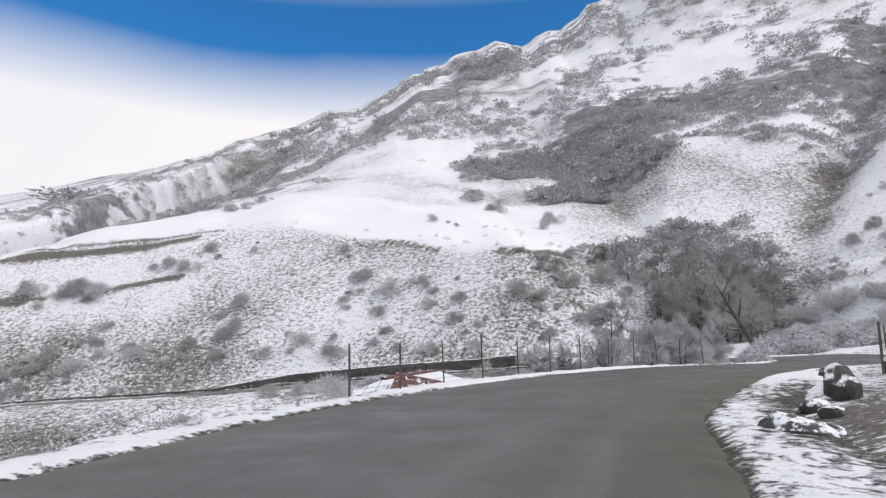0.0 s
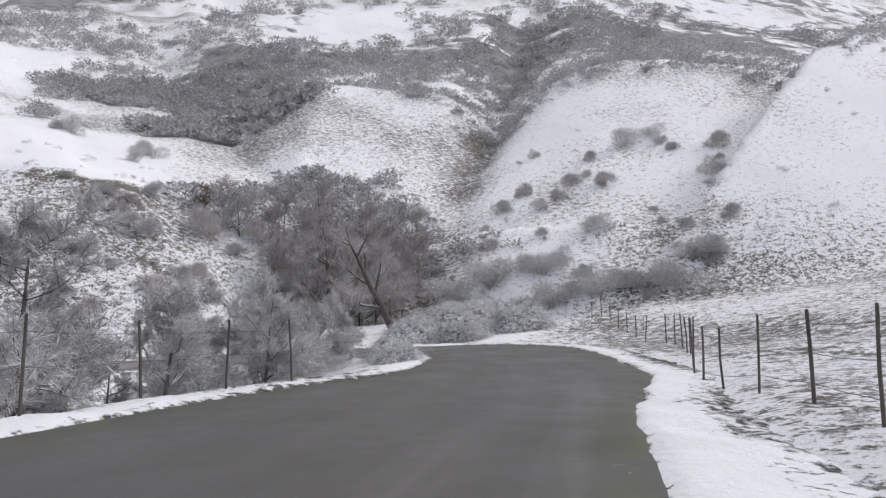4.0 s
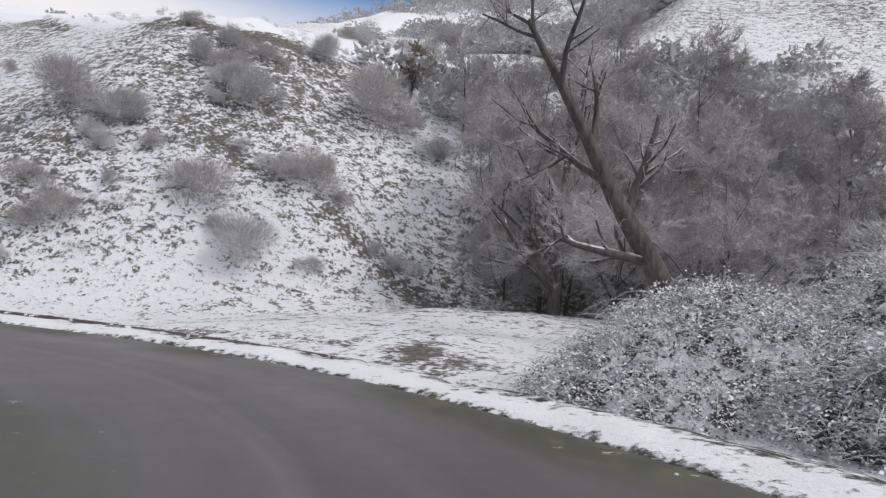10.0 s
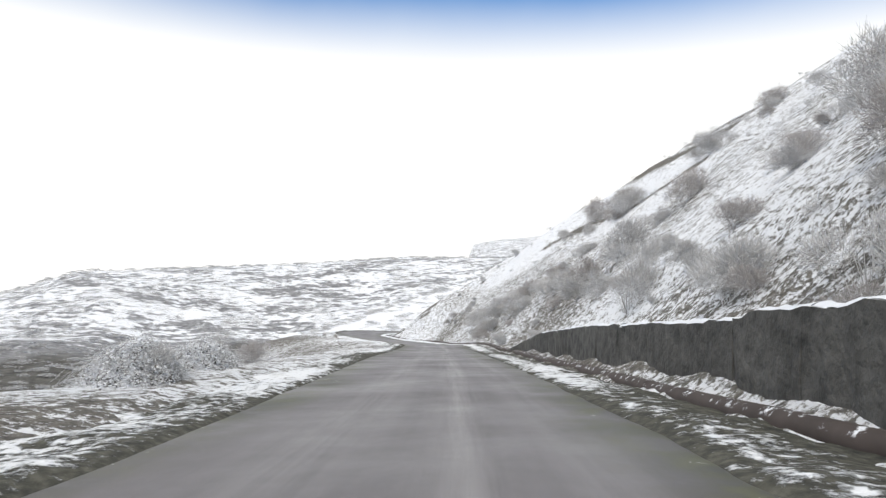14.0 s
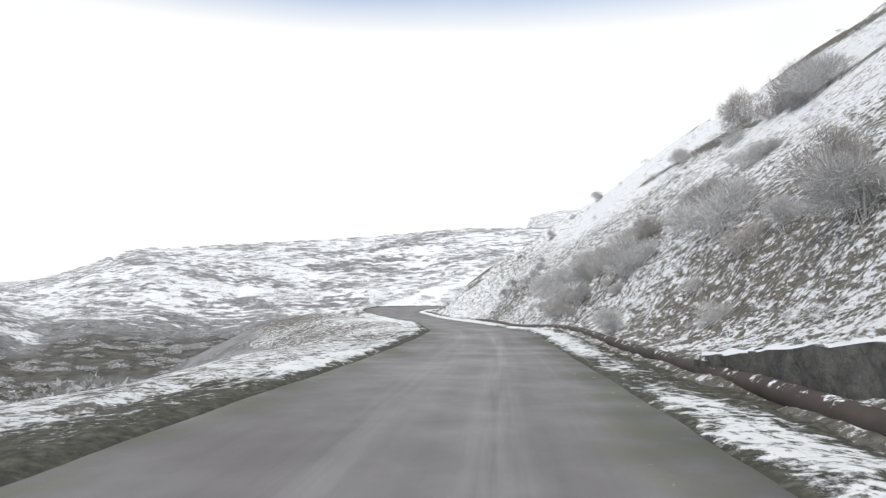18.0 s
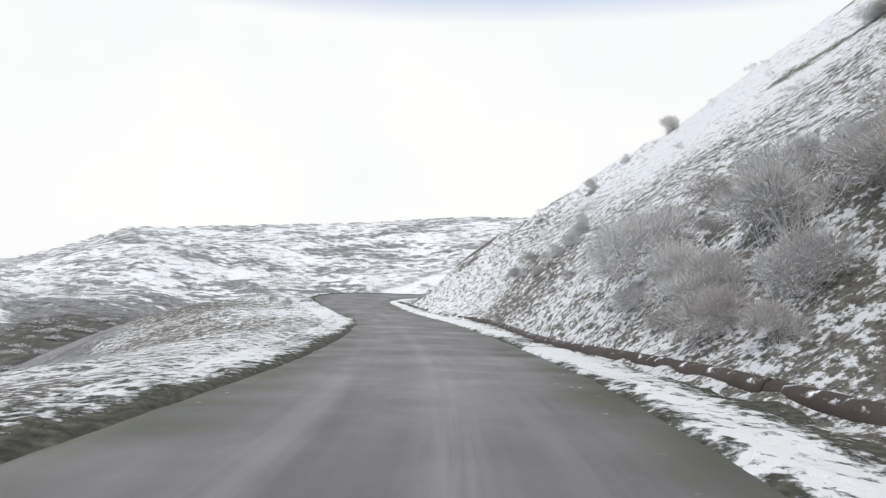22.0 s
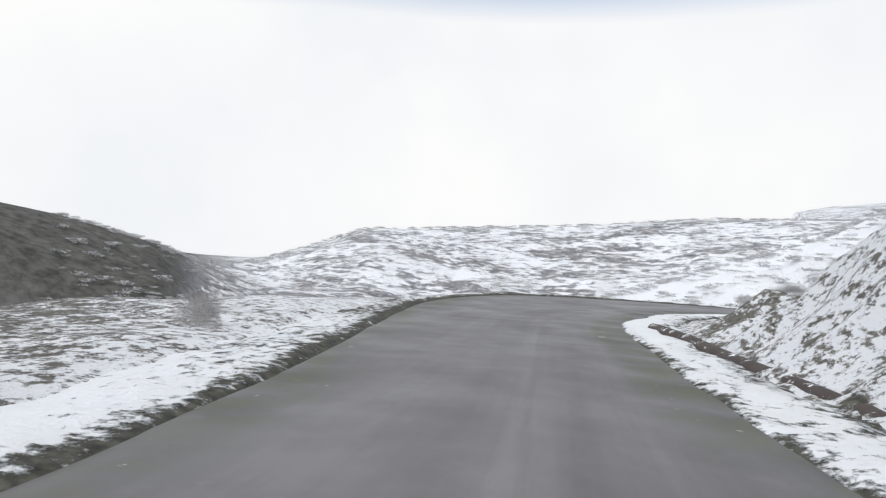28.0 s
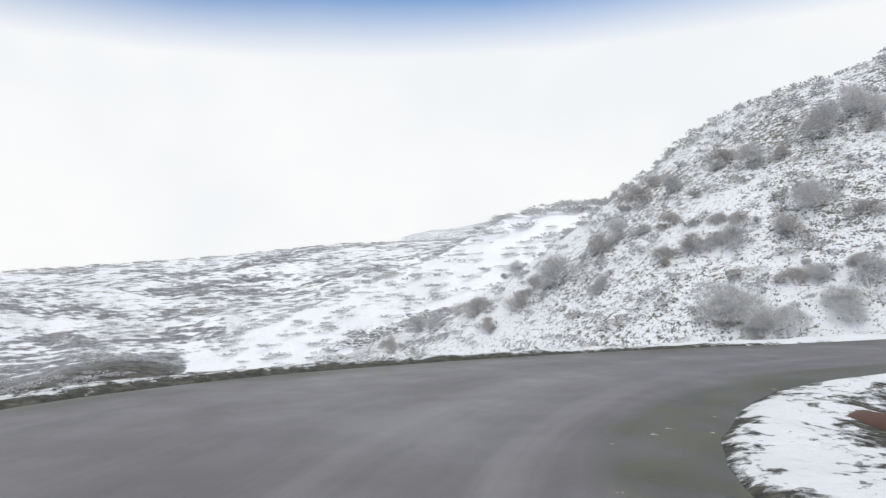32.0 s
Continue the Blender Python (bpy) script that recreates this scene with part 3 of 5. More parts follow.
    bare = bare - 0.10 * smoothstep(7, 15, q) * smoothstep(-30, -42, x) * smoothstep(-112, -100, x) * (q < 60)
    for level, width in ((0.58, 0.35), (0.9, 0.6)):
        bare = bare + 0.42 * np.exp(-(((side - brow * level) / width) ** 2)) * (fractal(x, y, 22, 2, 96) > -0.25) * (q > 3) * smoothstep(-14, -26, x) * smoothstep(-104, -92, x)
    # cracks in the turf along the brow, and the whiter slope beyond the ravine
    bare = bare + 0.26 * np.exp(-(((side - brow * 0.97) / 0.4) ** 2)) * (fractal(x, y, 14, 2, 95) > 0.1) * (q > 3) * smoothstep(40, 25, x) * smoothstep(-80, -60, x)
    bare = bare - 0.03 * smoothstep(48, 56, x) * (q > 10) + 0.08 * smoothstep(20, 40, q) * smoothstep(6, 20, x) * smoothstep(52, 40, x)
    bare = bare + 0.09 * smoothstep(-68, -78, x) * smoothstep(-128, -118, x) * (q > -1)
    grove = smoothstep(0.05, 0.5, fractal(x, y, 80, 3, 131))
    wood = (0.34 + 0.34 * grove) * smoothstep(60, 110, q) * (1 - west) + 0.5 * west
    dark_hill = smoothstep(122, 127, aw) * smoothstep(175, 150, aw) * west
    wood = np.clip(wood + 0.36 * dark_hill + 0.46 * west * smoothstep(0.66, 0.42, rw / edge) * smoothstep(5, -15, q), 0, 1)
    wood = np.clip(wood + 0.62 * smoothstep(7, 16, over) * (d > 0) * late * (1 - west) * smoothstep(-6, -14, q) * smoothstep(0, -14, x), 0, 1)
    wood = wood * (1 - 0.8 * on_spur)
    bare = bare - 0.06 * on_spur
    return z, np.clip(bare, 0, 1), wood

# ---- the land ----


def axis(lo, hi, step, reach, growth=1.075):
    a = [*np.arange(lo, hi, step)]
    d, left, right = step, [a[0]], [a[-1]]
    while left[-1] > -reach:
        d *= growth
        left.append(left[-1] - d)
    d = step
    while right[-1] < reach:
        d *= growth
        right.append(right[-1] + d)
    return np.array(left[:0:-1] + a + right[1:])


gx, gy = np.meshgrid(axis(-128, 70, 0.75, 3800), axis(-12, 125, 0.75, 3800))
gz, g_bare, g_wood = ground_height(gx, gy)
ground_me = grid_mesh("ground", np.stack([gx, gy, gz], -1), GROUND_MAT)
set_attr(ground_me, "bare", g_bare)
set_attr(ground_me, "wood", g_wood)
ground = tagged(new("ground", ground_me), "patchy snow over brown soil on a steep mountain side", "ground", kind="structure")


def height_at(x, y):
    z, _, _ = ground_height(np.atleast_1d(np.asarray(x, float)), np.atleast_1d(np.asarray(y, float)))
    return z


# ---- road and verges ----


def build_road():
    cols = np.linspace(0, 1, 29)
    off = RLEFT[:, None] * (1 - cols) - RRIGHT[:, None] * cols
    wob = 0.10 * fractal(RS[:, 0], RS[:, 1], 2.5, 3, 101)
    off[:, 0] += wob
    off[:, -1] += 0.10 * fractal(RS[:, 0], RS[:, 1], 2.2, 3, 111)
    p = np.zeros((len(RS), len(cols), 3))
    p[..., 0] = RS[:, None, 0] + RNORM[:, None, 0] * off
    p[..., 1] = RS[:, None, 1] + RNORM[:, None, 1] * off
    p[..., 2] = RS[:, None, 2] + RBANK[:, None] * off + 0.03 * np.sin(np.pi * cols) - 0.05 * ((cols == 0) | (cols == 1))
    me = grid_mesh("road", p, ASPHALT)
    mid = np.exp(-((off - 0.1) / 0.28) ** 2) + 0.6 * np.exp(-((off - 1.6) / 0.4) ** 2) + 0.5 * np.exp(-((off + 1.1) / 0.35) ** 2)
    set_attr(me, "lane", np.clip(mid, 0, 1) * np.interp(RU, (0, 17, 19, 22.5, 24, 33), (0.2, 0.2, 0.9, 0.9, 0.35, 0.3))[:, None])
    set_attr(me, "dry", np.repeat(np.interp(RU, (0, 13, 18, 33), (0, 0, 1, 1))[:, None], len(cols), 1))
    set_attr(me, "across", off)
    set_attr(me, "along", np.repeat(np.arange(len(RS))[:, None] * 0.5, len(cols), 1))
    inset = np.minimum(off + RRIGHT[:, None], (RLEFT[:, None] - off) * np.interp(RU, (0, 26, 27.5), (1, 1, 0.75))[:, None])
    patchy = 0.4 * fractal(p[..., 0], p[..., 1], 3, 2, 131)
    moss = smoothstep(np.interp(RU, (0, 15, 18), (1.5, 1.4, 1.3))[:, None], 0.25, inset + patchy)
    # on the last bend a mossy strip lies inside the broken edge of the surfacing
    strip = smoothstep(1.2, 1.0, off + RRIGHT[:, None] + 0.2 * patchy) * smoothstep(25.6, 26.4, RU)[:, None]
    set_attr(me, "moss", np.maximum(moss, strip))
    tagged(new("road", me), "wet grey asphalt mountain road with worn pale streaks", "road", kind="structure")


def build_verge(side, name, seed):
    """A strip of trampled snow and grass along one edge of the road."""
    s, u = spline(LINE, 0.22)
    d = np.gradient(s[:, :2], axis=0)
    d /= np.linalg.norm(d, axis=1)[:, None]
    nrm = np.stack([-d[:, 1], d[:, 0]], 1)
    edge = np.interp(u, RU, RLEFT if side > 0 else RRIGHT)
    cols = np.array([-0.25, -0.1, 0.0, 0.12, 0.3, 0.5, 0.75, 1.05, 1.4, 1.8, 2.3])
    ragged = 0.11 * fractal(s[:, 0], s[:, 1], 1.3, 4, seed)
    off = side * (edge[:, None] + cols[None] + ragged[:, None] * np.exp(-np.abs(cols))[None])
    p = np.zeros((len(s), len(cols), 3))
    p[..., 0] = s[:, None, 0] + nrm[:, None, 0] * off
    p[..., 1] = s[:, None, 1] + nrm[:, None, 1] * off
    lift = np.interp(cols, (-0.25, -0.1, 0.0, 0.2, 0.6, 2.3), (-0.08, -0.02, 0.02, 0.05, 0.05, 0.0))
    land, _, _ = ground_height(p[..., 0], p[..., 1])
    level = s[:, None, 2] + np.interp(u, RU, RBANK)[:, None] * off
    base = level * (1 - smoothstep(0.9, 2.3, cols))[None] + (land - 0.05 - 0.22 * smoothstep(1.5, 2.3, cols)[None]) * smoothstep(0.9, 2.3, cols)[None]
    rough = 0.05 * fractal(p[..., 0], p[..., 1], 0.8, 4, seed + 7) * smoothstep(-0.1, 0.3, cols)[None]
    p[..., 2] = base + lift[None] + rough
    me = grid_mesh(name, p, VERGE_MAT)
    early = np.interp(cols, (-0.25, 0.0, 0.25, 0.6, 1.1, 2.3), (0.75, 0.48, 0.30, 0.38, 0.50, 0.58))[None]
    if side < 0:
        early = np.interp(cols, (-0.25, 0.0, 0.25, 0.7, 1.2, 1.7, 2.3), (0.66, 0.36, 0.24, 0.32, 0.42, 0.47, 0.50))[None]
    late = np.interp(cols, (-0.25, 0.0, 0.3, 0.7, 1.1, 1.6, 2.3), (0.9, 0.7, 0.58, 0.56, 0.58, 0.54, 0.46) if side > 0 else (0.9, 0.64, 0.50, 0.52, 0.64, 0.84, 0.74))[None]
    first = (smoothstep(16, 13, u) if side > 0 else smoothstep(20, 18, u))[:, None]
    grass = early * first + late * (1 - first) + 0.16 * fractal(s[:, 0], s[:, 1], 9, 2, seed + 3)[:, None]
    if side > 0:
        grass = grass - 0.10 * smoothstep(19.5, 21.5, u)[:, None] * smoothstep(0.1, 0.5, cols)[None]
        grass = grass - 0.14 * smoothstep(-106, -114, s[:, 0])[:, None]
    else:
        grass = grass - (0.13 * smoothstep(-46, -56, s[:, 0]) + 0.08 * smoothstep(-98, -106, s[:, 0]))[:, None]
        grass = grass + 0.09 * smoothstep(10, 15, s[:, 0])[:, None] * smoothstep(0.4, 1.0, cols)[None] * first
    set_attr(me, "bare", np.clip(grass, 0, 1))
    tagged(new(name, me), "ragged strip of trampled snow and grass beside the asphalt", "verge", kind="structure")


build_road()
build_verge(1, "verge_valley", 121)
build_verge(-1, "verge_slope", 141)

# ---- plants ----


def twig_cluster(name, seed, count, height, spread, thick, material, droop=0.0, sides=3, forks=2, lean=(0, 0)):
    """Bare twigs that fan out of one root, each with side twigs."""
    rng = np.random.default_rng(seed)
    paths = []
    for _ in range(count):
        az, el = rng.uniform(0, 2 * np.pi), np.arcsin(rng.uniform(0.02, 1.0))
        r = rng.uniform(0.6, 1.0) * (1 + 0.18 * np.sin(2 * az + seed) * np.cos(el))
        tip = np.array([np.cos(az) * np.cos(el) * spread * r, np.sin(az) * np.cos(el) * spread * r, np.sin(el) * height * r])
        tip[:2] += np.array(lean) * tip[2]
        root = np.array([np.cos(az), np.sin(az), 0]) * spread * 0.4 * np.cos(el) * rng.uniform(0.2, 1.0)
        t = np.linspace(0, 1, 4)[:, None]
        p = root * (1 - t) + tip * t + rng.normal(0, 0.07 * height, 3) * np.sin(np.pi * t) + np.array([0, 0, 1]) * (0.3 * height * np.cos(el) * (t - t * t) - droop * height * t**3)
        p[0, 2] = -0.1
        paths.append((p, thick * np.array([1, 0.8, 0.55, 0.2]) * rng.uniform(0.6, 1.2)))
        for _ in range(forks):
            k = rng.uniform(0.3, 1.0)
            i = min(int(k * 3), 2)
            a = p[i] * (1 - (k * 3 - i)) + p[i + 1] * (k * 3 - i)
            way = rng.normal(0, 0.8, 3) + (tip - root) / height * 0.6
            b = a + way / np.linalg.norm(way) * height * rng.uniform(0.08, 0.22)
            b[2] = max(b[2], 0.02)
            paths.append((np.array([a, (a + b) / 2 + rng.normal(0, 0.02 * height, 3), b]), thick * np.array([0.55, 0.45, 0.2])))
    v, t = tubes(paths, sides)
    return soup(name, v, t, material)


def blades(rng, a, b, width):
    """Hair-thin twigs as slim triangles from the places a to the places b."""
    side = np.cross(b - a, rng.normal(0, 1, a.shape))
    side *= width * rng.uniform(0.6, 1.2, (len(a), 1)) / (np.linalg.norm(side, axis=1)[:, None] + 1e-9)
    return np.stack([a - side, a + side, b], 1).reshape(-1, 3), np.arange(3 * len(a)).reshape(-1, 3)


def fuzzy_shrub(name, seed, stems, twigs, width, material, forks=1, lumps=9):
    """A leafless shrub one metre high: uneven rounded tufts of fine twigs on stems that fan out of the root."""
    rng = np.random.default_rng(seed)
    az, el = rng.uniform(0, 2 * np.pi, lumps), np.arcsin(rng.uniform(0.0, 1.0, lumps))
    far = rng.uniform(0.35, 0.72, lumps)
    mid = np.stack([np.cos(az) * np.cos(el) * far, np.sin(az) * np.cos(el) * far, 0.14 + np.sin(el) * far * 0.85], 1)
    big = rng.uniform(0.2, 0.36, lumps)
    k = rng.choice(lumps, twigs, p=big**2 / (big**2).sum())
    out = rng.normal(0, 1, (twigs, 3))
    out /= np.linalg.norm(out, axis=1)[:, None]
    a = mid[k] + out * (big[k] * rng.uniform(0.1, 1.0, twigs) ** 0.5)[:, None] * (1.15, 1.15, 0.9)
    a[:, 2] = np.abs(a[:, 2])
    way = out * 0.55 + a * 0.5 + rng.normal(0, 0.45, (twigs, 3)) + (0, 0, 0.2)
    b = a + way * rng.uniform(0.05, 0.17, (twigs, 1))
    b[:, 2] = np.maximum(b[:, 2], 0)
    V, T = blades(rng, a, b, width)
    if stems:
        me = twig_cluster("stems", seed, stems, 0.8, 0.62, 0.0075, material, 0.03, 3, forks)
        v = np.empty(len(me.vertices) * 3)
        me.vertices.foreach_get("co", v)
        t = np.empty(len(me.polygons) * 3, np.int32)
        me.polygons.foreach_get("vertices", t)
        bpy.data.meshes.remove(me)
        V, T = np.concatenate([V, v.reshape(-1, 3)]), np.concatenate([T, t.reshape(-1, 3) + len(V)])
    return soup(name, V, T, material)


SHRUBS = [fuzzy_shrub("shrub", 10 + k, 26, 5200, 0.0058, TWIG if k % 3 else TWIG_BROWN, 1, 7 + k % 4) for k in range(7)]


def scatter(rng, n, box, test, gap):
    """Random places in a box that pass a test and keep their distance."""
    out = []
    tries = rng.uniform((box[0], box[1]), (box[2], box[3]), (n * 12, 2))
    near, d = road_frame(tries[:, 0], tries[:, 1])
    over = np.where(d > 0, d - RLEFT[near], -d - RRIGHT[near])
    q = foot_distance(tries[:, 0], tries[:, 1])
    for (x, y), o, f, dd in zip(tries, over, q, d):
        if len(out) < n and o > 2.5 and test(x, y, o, f, dd) and all((x - a) ** 2 + (y - b) ** 2 > gap * gap for a, b in out):
            out.append((x, y))
    return out


# shrubs that stand out on the slopes: place and half width
SLOPE_NORTH = [
    (-48.7, 97.5, 2.4), (-40.0, 101.2, 2.0), (-1.9, 88.3, 1.4), (3.2, 86.7, 0.6), (12.5, 81.4, 1.8), (14.3, 85.7, 1.3), (17.6, 84.2, 1.6), (15.1, 80.9, 0.8), (17.5, 79.5, 1.8),
    (20.0, 79.0, 1.6), (13.3, 77.8, 1.4), (11.7, 78.5, 1.0), (-5.9, 81.8, 1.1), (4.6, 77.7, 1.2), (-0.8, 84.1, 1.3), (-7.3, 81.0, 0.9), (-37.0, 85.6, 2.2), (-12.2, 80.8, 2.1),
    (5.4, 79.7, 0.8), (14.5, 79.2, 0.5), (-27.2, 103.0, 1.0), (18.0, 82.1, 0.6), (20.0, 81.9, 0.7), (-44.9, 91.0, 1.3), (-27.5, 87.2, 1.2), (-45.7, 84.9, 1.9), (-58.4, 84.3, 1.8),
    (0.3, 78.3, 0.7), (3.4, 79.4, 0.6), (8.5, 80.0, 0.8)]
SLOPE_BEND = [
    (21.3, 81.9, 1.4), (22.7, 87.4, 2.9), (25.4, 82.3, 0.9), (22.3, 79.7, 0.7), (16.5, 87.0, 1.0), (12.4, 119.9, 2.2), (22.7, 82.4, 0.6), (25.4, 87.4, 1.3), (10.6, 81.7, 2.4),
    (14.8, 87.0, 1.1), (21.3, 113.4, 2.3), (-54.0, 83.8, 0.9), (-67.6, 97.2, 1.1), (-52.4, 85.8, 0.5), (-62.1, 84.4, 0.8), (-73.9, 86.1, 0.7), (-49.3, 86.7, 1.1), (-48.1, 84.5, 0.6)]
SLOPE_EAST = [
    (49.0, 79.7, 1.3), (51.1, 71.5, 1.5), (56.8, 71.9, 2.0), (56.9, 81.7, 1.3), (58.2, 86.2, 1.4), (61.7, 82.0, 1.6), (59.1, 81.3, 1.1), (63.6, 78.8, 1.4), (70.6, 82.4, 2.4),
    (75.0, 78.8, 1.1), (79.9, 75.9, 2.0), (73.9, 73.0, 2.0), (64.6, 72.6, 0.6), (61.8, 69.1, 0.7), (59.7, 64.9, 1.0), (63.2, 62.4, 1.3), (54.7, 61.4, 3.2), (59.6, 61.9, 1.0),
    (58.5, 61.0, 1.1), (52.7, 76.4, 0.9), (54.5, 86.0, 1.6), (64.4, 92.3, 1.1), (48.9, 94.9, 2.2), (50.9, 68.7, 1.4), (52.8, 63.1, 0.9), (75.0, 81.6, 2.0)]
SLOPE_WALL = [
    (-52.1, 98.3, 2.7), (-58.6, 98.8, 2.1), (-64.8, 96.4, 1.0), (-60.3, 85.3, 1.2), (-49.1, 85.7, 1.1), (-75.5, 86.9, 0.9), (-79.9, 85.2, 0.7), (-54.3, 85.0, 1.3), (-44.1, 85.1, 1.2),
    (-46.6, 89.2, 1.1), (-39.1, 87.6, 1.1), (-80.2, 84.4, 0.7), (-75.2, 84.5, 0.5), (-74.9, 85.4, 0.8), (-88.3, 91.2, 0.9), (-78.4, 87.8, 0.7), (-90.6, 87.9, 0.4), (-85.5, 95.8, 0.9),
    (-68.1, 84.4, 0.4)]
SLOPE_WEST = [
    (-164.0, 100.5, 2.7), (-174.4, 95.3, 2.0), (-164.0, 105.7, 1.6), (-160.3, 105.7, 1.2), (-157.2, 106.8, 1.2), (-151.9, 105.3, 1.5), (-151.6, 108.1, 1.1), (-149.8, 106.5, 1.7), (-147.5, 108.7, 1.3),
    (-147.3, 111.5, 2.0), (-144.2, 112.2, 1.3), (-151.6, 116.9, 2.5), (-149.9, 118.9, 2.3), (-154.6, 112.6, 1.7), (-158.3, 113.0, 1.3), (-160.6, 110.0, 1.6), (-165.3, 109.0, 1.9), (-144.8, 106.8, 1.2),
    (-141.6, 108.9, 1.9), (-167.7, 99.4, 1.3), (-180.5, 102.4, 1.6), (-167.4, 94.8, 1.0), (-166.5, 97.2, 1.5), (-187.0, 92.7, 1.6), (-185.4, 89.0, 1.3), (-143.5, 104.1, 1.9), (-146.9, 103.0, 2.3),
    (-141.6, 107.0, 1.7), (-154.1, 104.0, 1.1), (-179.2, 93.3, 1.2), (-158.4, 100.6, 1.1)]
# the thicket that slants down to the pipe
SLOPE_THICKET = [
    (-52.2, 82.7, 1.0), (-51.4, 83.9, 1.2), (-53.6, 83.4, 1.1), (-50.6, 85.4, 1.4), (-53.0, 85.0, 1.4), (-55.4, 84.0, 1.2), (-51.8, 87.0, 1.5), (-55.0, 86.2, 1.3), (-49.0, 87.6, 1.4), (-57.6, 83.6, 0.8),
    (-42.0, 86.6, 1.3), (-43.6, 88.4, 1.4), (-33.4, 84.4, 1.2), (-31.6, 86.2, 1.5)]
SLOPE_FACING = [
    (-34.6, 103.9, 1.8), (-13.0, 99.0, 1.2), (-9.6, 91.8, 2.2), (0.4, 109.5, 1.3), (4.1, 105.7, 0.6), (3.1, 83.7, 1.3), (15.9, 84.5, 1.3), (-5.9, 87.5, 2.4), (-26.0, 86.8, 2.2),
    (-26.6, 83.8, 1.4), (-36.2, 100.1, 2.1), (-26.3, 91.5, 1.9), (2.7, 81.0, 1.3), (-1.0, 78.6, 1.5), (-16.9, 83.4, 2.0), (-11.9, 89.0, 1.1), (-7.0, 85.2, 1.3), (-20.7, 82.7, 1.7)]


def plant_shrubs():
    rng = np.random.default_rng(5)
    marked = SLOPE_NORTH + SLOPE_BEND + SLOPE_EAST + SLOPE_WALL + SLOPE_WEST + SLOPE_THICKET + SLOPE_FACING
    places = [((x, y), w * rng.uniform(1.0, 1.15)) for x, y, w in marked]
    # smaller ones lean against the large
    places += [((x + rng.normal(0, 1.2) * w, y + rng.normal(0, 0.9) * w), w * rng.uniform(0.4, 0.75)) for x, y, w in marked if w > 0.75]
    places += [(p, rng.uniform(0.6, 1.4)) for p in scatter(rng, 40, (-20, 22, 28, 68), lambda x, y, o, f, d: d > 0 and o > 3.5 and (x + 1.2) ** 2 + (y - 36.3) ** 2 > 110, 2.4)]
    places += [((-96.0, 68.2), 0.6), ((-98.5, 66.6), 0.5)]
    xs, ys = np.array([p[0][0] for p in places]), np.array([p[0][1] for p in places])
    clear = (foot_distance(xs, ys) > 0.9) | (xs > 12) | (xs < -112) | (ys < 70)
    for (x, y), z, (_, s), free in zip(zip(xs, ys), height_at(xs, ys), places, clear):
        if not free:
            continue
        ob = new("shrub", SHRUBS[rng.integers(len(SHRUBS))])
        ob.matrix_basis = pose(x, y, z - 0.06 * s, rng.uniform(-8, 8), rng.uniform(-8, 8), rng.uniform(0, 360)) @ Matrix.Diagonal((s * 1.05, s * 1.05, s * rng.uniform(0.95, 1.25), 1))
        tagged(ob, "broad leafless frosted shrub of fine grey twigs" if s > 1.2 else "small leafless frosted shrub of thin grey twigs in snow", "shrub", "shrubs on the slopes", "thing")


def plant_undergrowth():
    """Knee-high bushes and tufts between the shrubs, as one mass."""
    rng = np.random.default_rng(6)
    base = []
    for k in range(4):
        me = fuzzy_shrub("tuft", 140 + k, 0, 520, 0.016, TWIG, 1, 5)
        v = np.empty(len(me.vertices) * 3)
        me.vertices.foreach_get("co", v)
        base.append(v.reshape(-1, 3))
        bpy.data.meshes.remove(me)
    spots = [(p, 0.55) for p in scatter(rng, 110, (-62, 75, 30, 115), lambda x, y, o, f, d: 1.5 < f < 30, 1.2)]
    spots += [(p, 0.45) for p in scatter(rng, 60, (-100, 80, -45, 115), lambda x, y, o, f, d: 2.0 < f < 30, 1.6)]
    spots += [(p, 0.8) for p in scatter(rng, 40, (24, 74, 46, 100), lambda x, y, o, f, d: -3 < f < 24 and o > 9, 1.6)]
    spots += [(p, 0.7) for p in scatter(rng, 60, (44, 55, 110, 125), lambda x, y, o, f, d: 1 < f < 50, 2.0)]
    spots += [(p, 0.2) for p in scatter(rng, 300, (8, 8, 56, 58), lambda x, y, o, f, d: d < 0 and 2.6 < o < 14 and f < 0, 0.5)]
    spots += [(p, 0.75) for p in scatter(rng, 130, (-180, 84, -127, 150), lambda x, y, o, f, d: 0.5 < f < 60, 1.4)]
    xs, ys = np.array([p[0][0] for p in spots]), np.array([p[0][1] for p in spots])
    V = []
    for (x, y), z, (_, big) in zip(zip(xs, ys), height_at(xs, ys), spots):
        a, s = rng.uniform(0, 2 * np.pi), big * rng.uniform(0.5, 1.4)
        rot = np.array([[np.cos(a), -np.sin(a), 0], [np.sin(a), np.cos(a), 0], [0, 0, 1]])
        V.append((base[rng.integers(4)] * (s * 1.2, s * 1.2, s)) @ rot.T + (x, y, z - 0.05))
    V = np.concatenate(V)
    tagged(new("undergrowth", soup("undergrowth", V, np.arange(len(V), dtype=np.int32).reshape(-1, 3), TWIG)), "low frosted tufts and bushes scattered over the snowy slopes", "undergrowth", kind="stuff")


